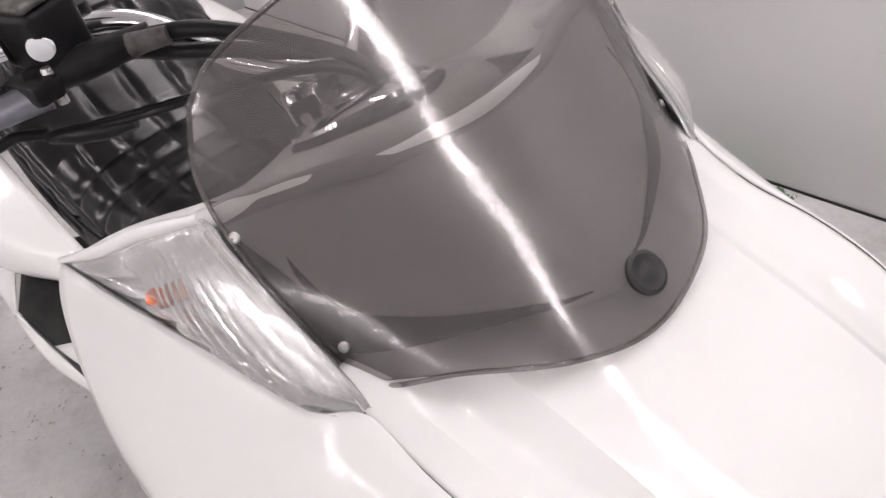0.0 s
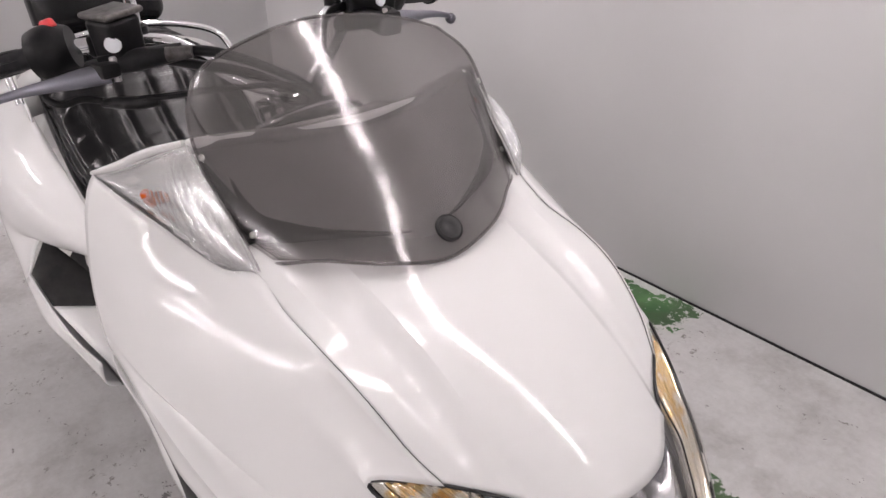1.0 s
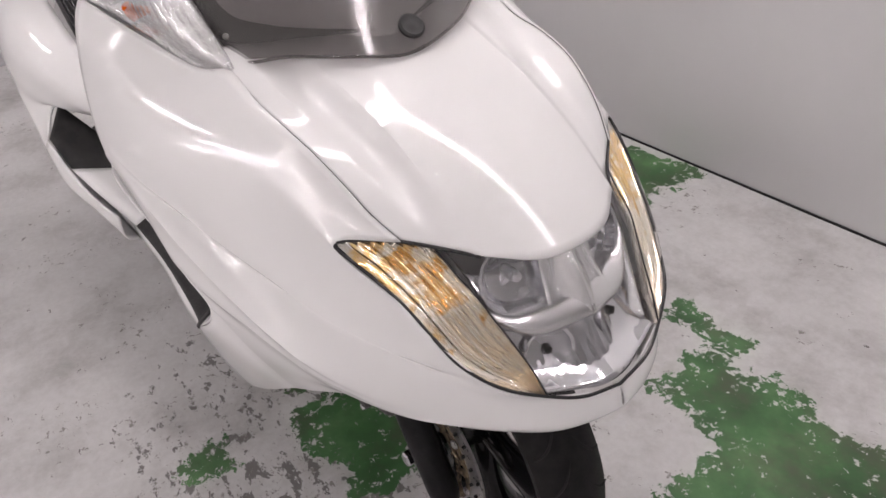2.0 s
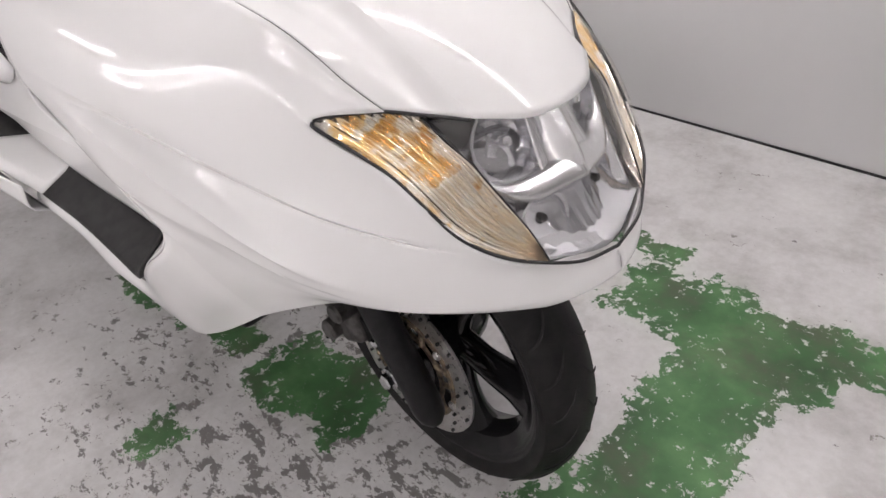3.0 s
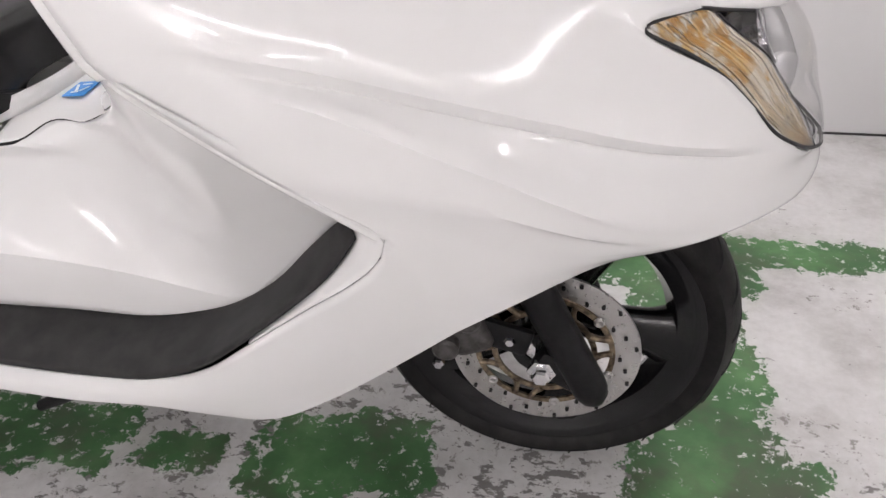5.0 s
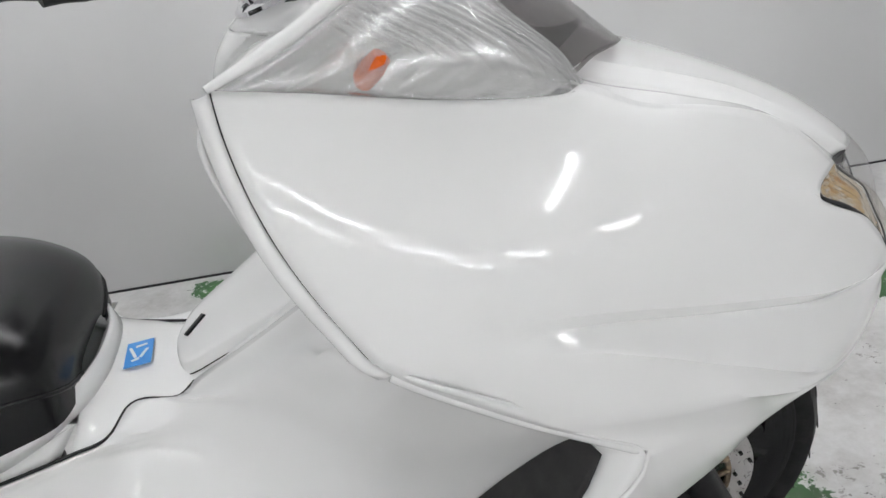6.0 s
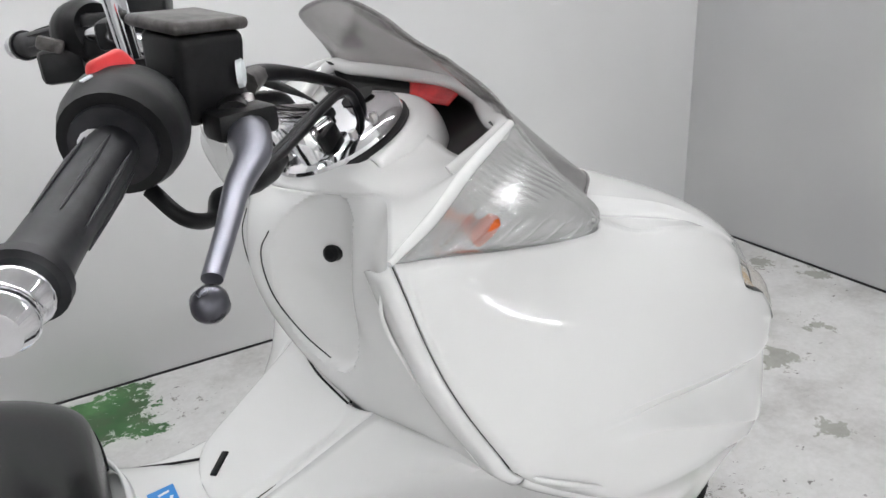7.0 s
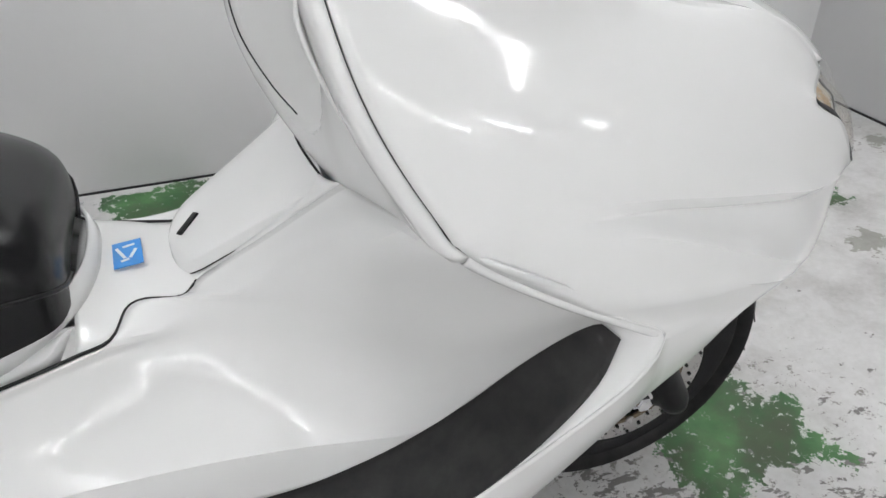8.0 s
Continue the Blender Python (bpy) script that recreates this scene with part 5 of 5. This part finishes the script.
rail = [(-1.3, -0.262, 0.87), (-1.34, -0.26, 0.94), (-1.36, -0.2, 0.965), (-1.37, 0, 0.985), (-1.36, 0.15, 0.968), (-1.34, 0.235, 0.93), (-1.3, 0.255, 0.865)]
part("grab_rail", tube(rail, 0.009, 12, 60), CHROME, scooter, "chromed passenger grab rail")
part("tail_panel", loft([[(p[0] - 0.02, p[1] * 0.95, p[2] - 0.03) for p in rail], [(p[0] - 0.02, p[1] * 0.95, 0.82) for p in rail]], 40, 3), WHITE, scooter, "white panel below the grab rail", thick=0.003)

# ---- steering head, instruments ----
SM = axis_pose((-0.386, -0.006, 1.005), (-0.41, 0.0, 0.912), (0.912, 0, 0.41))
plate = part("steering_plate", lathe([(0, 0.012), (0.02, 0.013), (0.06, 0.01), (0.072, 0.006), (0.078, 0.002), (0.079, -0.002), (0.076, -0.006)], 56, SM), CHROME, scooter, "round polished steering head plate")
part("plate_gasket", lathe([(0.076, -0.005), (0.082, -0.008), (0.082, -0.016), (0.07, -0.016)], 56, SM), GASKET, plate)
part("plate_hole", lathe([(0.02, 0.0125), (0.016, 0.0105), (0, 0.01)][::-1], 20, SM @ pose(0.045, 0.02, 0.001)), SEAM, plate, "dark hole for the cables")
part("handlebar_clamp", block((0.05, 0.075, 0.026), SM @ pose(-0.03, 0.0, 0.022), 0.007, 3), CHROME, plate, "polished handlebar clamp")
part("clamp_cap", lathe([(0.0, 0.034), (0.013, 0.034), (0.016, 0.03), (0.016, 0.0), (0.0, 0.0)][::-1], 20, SM @ pose(-0.042, -0.038, 0.006)), CHROME, plate, "round chromed cap")
part("clamp_cap", lathe([(0.0, 0.03), (0.009, 0.03), (0.011, 0.026), (0.011, 0.0), (0.0, 0.0)][::-1], 20, SM @ pose(-0.055, 0.035, 0.006)), CHROME, plate)
part("key_switch", block((0.03, 0.012, 0.02), SM @ pose(-0.02, -0.045, 0.018, 0, 0, 40), 0.004), BLACK, plate)
for bx, by in ((0.0, -0.058), (-0.062, 0.0), (0.03, -0.05)):
    part("bolt", lathe([(0, 0.006), (0.004, 0.006), (0.0048, 0.004), (0.0048, -0.002), (0, -0.002)][::-1], 6, SM @ pose(bx, by, 0.01)), STEEL, plate, angle=20)
# collar behind the plate, rising to the instruments
collar = [[(-0.385, -a, z0), (-0.385 + 0.62 * (x1 + 0.385), -a * 0.82, z0 + (z1 - z0) * 0.72), (x1, 0, z1)] for a, z0, x1, z1 in ((0.078, 0.99, -0.312, 1.018), (0.1, 0.993, -0.287, 1.027), (0.118, 0.985, -0.27, 1.016), (0.13, 0.966, -0.26, 0.99))]
collar = [r + [(p[0], -p[1], p[2]) for p in r[-2::-1]] for r in collar]
part("dash_collar", loft(collar, 40, 6), WHITE, scooter, "white rounded collar round the steering head", thick=0.003)
dash = [
    [(p[0] - 0.001, p[1] * 0.98, p[2] - 0.004) for p in rim],
    [(p[0] + 0.002, p[1] * 0.95, p[2] - 0.018) for p in rim],
    [(p[0] - 0.024, p[1] * 0.85, p[2] - 0.036) for p in rim],
    [(p[0] * 0.4 - 0.19, p[1] * 0.6, p[2] - 0.052) for p in rim],
]
dashboard = part("instrument_panel", loft(dash, 40, 6), DASH, scooter, "black instrument bowl with red meter faces", thick=0.002)
part("meter_face", loft([[(-0.246, 0.085, 1.027), (-0.238, 0.03, 1.032), (-0.238, -0.028, 1.032)], [(-0.268, 0.045, 1.012), (-0.262, 0.005, 1.016), (-0.258, -0.032, 1.019)]], 16, 4), RED, dashboard, "red meter face", thick=0.002)

# ---- handlebar ----


def control(s):
    """Grip, switches, lever and brake reservoir of one side; drawn for the right side, mirrored for the left."""
    def P(*c):
        return (c[0] + (0.03 if s > 0 else 0), s * -1 * c[1] if s > 0 else c[1], c[2])

    def M(c, rx=0, ry=0, rz=0):
        c = P(*c)
        return pose(c[0], c[1], c[2], rx * (-s), ry, rz * (-s))
    gi, go = P(-0.634, -0.292, 1.102), P(-0.693, -0.42, 1.079)
    ax = (V(go) - V(gi)).normalized()
    grip = part("handlebar_grip", tube([gi, *[V(gi).lerp(V(go), k / 12) for k in range(1, 12)], go], [0.0145, 0.0152, 0.0158, 0.0158, 0.0155, 0.0158, 0.017], 20, 30), GRIP, bar, "worn black rubber grip with ribs")
    part("grip_flange", tube([V(gi) - ax * 0.004, V(gi) + ax * 0.006], [0.0265, 0.0255], 28, 4), GRIP, grip)
    part("grip_flange", tube([V(go) - ax * 0.004, V(go) + ax * 0.002], [0.02, 0.02], 24, 4), GRIP, grip)
    part("bar_end", tube([V(go) + ax * 0.002, V(go) + ax * 0.012, V(go) + ax * 0.014, V(go) + ax * 0.03, V(go) + ax * 0.034], [0.0155, 0.0165, 0.0135, 0.016, 0.012], 24, 20), CHROME, grip, "chromed bar end")
    for k in range(7):
        a = 2 * math.pi * k / 7
        b = ax.orthogonal().normalized()
        c = ax.cross(b)
        off = (b * math.cos(a) + c * math.sin(a)) * 0.0168
        part("grip_rib", tube([V(gi).lerp(V(go), 0.15) + off * 0.97, V(gi).lerp(V(go), 0.4) + off * 0.975, V(gi).lerp(V(go), 0.72) + off * 0.95], [0.0005, 0.0016, 0.0012, 0.0005], 6, 10), GRIP, grip)
    sw = part("switch_housing", tube([V(gi) + ax * 0.002, V(gi) - ax * 0.006, V(gi) - ax * 0.03, V(gi) - ax * 0.05, V(gi) - ax * 0.054], [0.033, 0.0375, 0.0385, 0.036, 0.03], 28, 16), BLACK, bar, "dark grey switch housing")
    if s < 0:
        tip = V(gi) - ax * 0.028 + V((-0.004, 0.0, 0.037))
        part("kill_switch", block((0.034, 0.012, 0.014), axis_pose(tip, (-0.25, -0.1, 1), (-0.9, -0.4, -0.2)), 0.004, 3, taper=(0.7, 0.8)), RED, sw, "red engine stop switch")
        part("start_mark", block((0.007, 0.004, 0.001), axis_pose(V(gi) - ax * 0.012 + V((-0.012, 0, 0.036)), (-0.3, -0.1, 1), (1, 0.4, 0)), 0), PAPER, sw, smooth=False)
        part("throttle_cable", tube([P(-0.62, -0.285, 1.068), P(-0.605, -0.3, 1.05), P(-0.585, -0.285, 1.04), P(-0.575, -0.26, 1.045), P(-0.56, -0.235, 1.04)], 0.0055, 10, 30), BLACK, sw, "black rubber cable bend")
    else:
        part("switch_block", block((0.05, 0.03, 0.04), M((-0.66, -0.26, 1.07)), 0.008), BLACK, sw)
        part("switch_block", block((0.06, 0.05, 0.055), M((-0.6, -0.245, 1.1), 10, 0, 20), 0.01, 3), BLACK, sw)
        part("switch_rocker", block((0.03, 0.014, 0.016), M((-0.668, -0.243, 1.098), 0, 20, 10), 0.004), BRACKET, sw)
        part("lever_bracket", block((0.07, 0.04, 0.03), M((-0.555, -0.225, 1.075), 0, 0, 12), 0.008, 3), BLACK, sw)
    res = part("brake_reservoir", block((0.052, 0.052, 0.066), M((-0.562, -0.194, 1.12), 4, 2, 22), 0.009, 3, taper=(1.08, 1.06)), BLACK, bar, "black brake fluid reservoir")
    part("reservoir_lid", block((0.062, 0.064, 0.009), M((-0.562, -0.194, 1.157), 4, 2, 22), 0.0042, 3), BRACKET, res, "worn grey reservoir lid")
    part("sight_glass", lathe([(0.0, 0.003), (0.008, 0.003), (0.0105, 0.002), (0.0115, -0.002)][::-1], 24, axis_pose(P(-0.533, -0.209, 1.119), (1, s * 0.4, 0))), PAPER, res, "round white sight glass")
    part("cylinder", tube([P(-0.548, -0.23, 1.09), P(-0.53, -0.15, 1.094), P(-0.52, -0.12, 1.096)], [0.014, 0.016, 0.012], 14, 8), BLACK, res)
    part("lever_mount", block((0.05, 0.03, 0.022), M((-0.543, -0.228, 1.088), 0, 0, 15), 0.006), BLACK, res)
    lever = part("brake_lever", tube([P(-0.538, -0.222, 1.083), P(-0.543, -0.245, 1.082), P(-0.552, -0.283, 1.078), P(-0.575, -0.325, 1.07), P(-0.593, -0.365, 1.06), P(-0.612, -0.402, 1.047)], [0.017, 0.015, 0.0105, 0.008, 0.0065, 0.006], 14, 36), ALU, bar, "bare aluminium brake lever with ball end")
    for v in lever.data.vertices:
        v.co.z += (1.075 - v.co.z) * 0.15
    bpos = P(-0.617, -0.413, 1.043)
    part("lever_ball", lathe([(0, -0.0105), (0.005, -0.0093), (0.0085, -0.006), (0.0105, 0), (0.0085, 0.006), (0.005, 0.0093), (0, 0.0105)], 24, axis_pose(bpos, ax)), BALL, lever, "dark worn lever ball")
    part("pivot_bolt", lathe([(0, 0.004), (0.004, 0.004), (0.005, 0.002), (0.005, -0.03), (0, -0.03)][::-1], 10, axis_pose(P(-0.532, -0.214, 1.1), (0, 0, 1))), STEEL, lever)
    part("mirror_stem", tube([P(-0.598, -0.155, 1.12), P(-0.602, -0.155, 1.16), P(-0.605, -0.16, 1.2), P(-0.6, -0.21, 1.26)], [0.0075, 0.0085, 0.007, 0.006], 12, 16), CHROME, bar, "chromed mirror stem")
    part("stem_base", lathe([(0.012, -0.012), (0.0145, -0.01), (0.0145, 0.008), (0.011, 0.012), (0, 0.012)], 16, axis_pose(P(-0.597, -0.155, 1.118), (0, 0, 1))), BLACK, bar)
    part("bar_bracket", block((0.036, 0.05, 0.034), M((-0.6, -0.2, 1.108), 0, 0, 15), 0.008), BLACK, bar)


bar = part("handlebar", tube([(-0.645, -0.3, 1.104), (-0.605, -0.2, 1.108), (-0.565, -0.12, 1.1), (-0.47, -0.06, 1.05), (-0.415, 0, 1.032), (-0.46, 0.06, 1.05), (-0.54, 0.12, 1.1), (-0.58, 0.2, 1.108), (-0.615, 0.3, 1.104)], 0.011, 14, 60), CHROME, scooter, "chromed handlebar")
for s in (-1, 1):
    control(s)
part("brake_hose", tube([(-0.52, -0.13, 1.098), (-0.485, -0.09, 1.095), (-0.42, -0.04, 1.075), (-0.365, -0.005, 1.048), (-0.345, 0.005, 1.02)], [0.008, 0.008, 0.0065, 0.0065, 0.0065], 10, 36), BLACK, bar, "black rubber brake hose")
part("hose_fitting", tube([(-0.515, -0.145, 1.097), (-0.495, -0.115, 1.098)], [0.011, 0.009], 8, 3), BRACKET, bar)
for a, b in ((0.0, 0.0), (0.012, -0.008)):
    part("throttle_cable", tube([(-0.548, -0.228 + b, 1.04), (-0.495, -0.163 + b, 1.046 + b * 0.2), (-0.43, -0.084 + b, 1.054), (-0.385, -0.028 + b, 1.054), (-0.362, 0.002 + b, 1.036), (-0.352, 0.012 + b, 1.01)], 0.0042, 8, 40), BLACK, bar, "black control cable")
part("cable_boot", tube([(-0.56, -0.236, 1.036), (-0.548, -0.228, 1.038), (-0.52, -0.198, 1.037), (-0.5, -0.174, 1.038)], [0.006, 0.0095, 0.0095, 0.0055], 12, 16), BLACK, bar, "black rubber cable sleeve")
part("wiring_loom", tube([(-0.58, -0.17, 1.09), (-0.52, -0.11, 1.075), (-0.46, -0.05, 1.06), (-0.43, 0.0, 1.03)], 0.008, 10, 30), BLACK, bar, "taped black wiring")
part("wiring_loom", tube([(-0.58, 0.19, 1.09), (-0.5, 0.12, 1.07), (-0.43, 0.05, 1.05), (-0.39, 0.01, 1.02)], 0.008, 10, 30), BLACK, bar, "taped black wiring")
part("cable_stub", block((0.024, 0.016, 0.012), SM @ pose(-0.008, -0.02, 0.03, 0, 0, 30), 0.004), BLACK, bar)
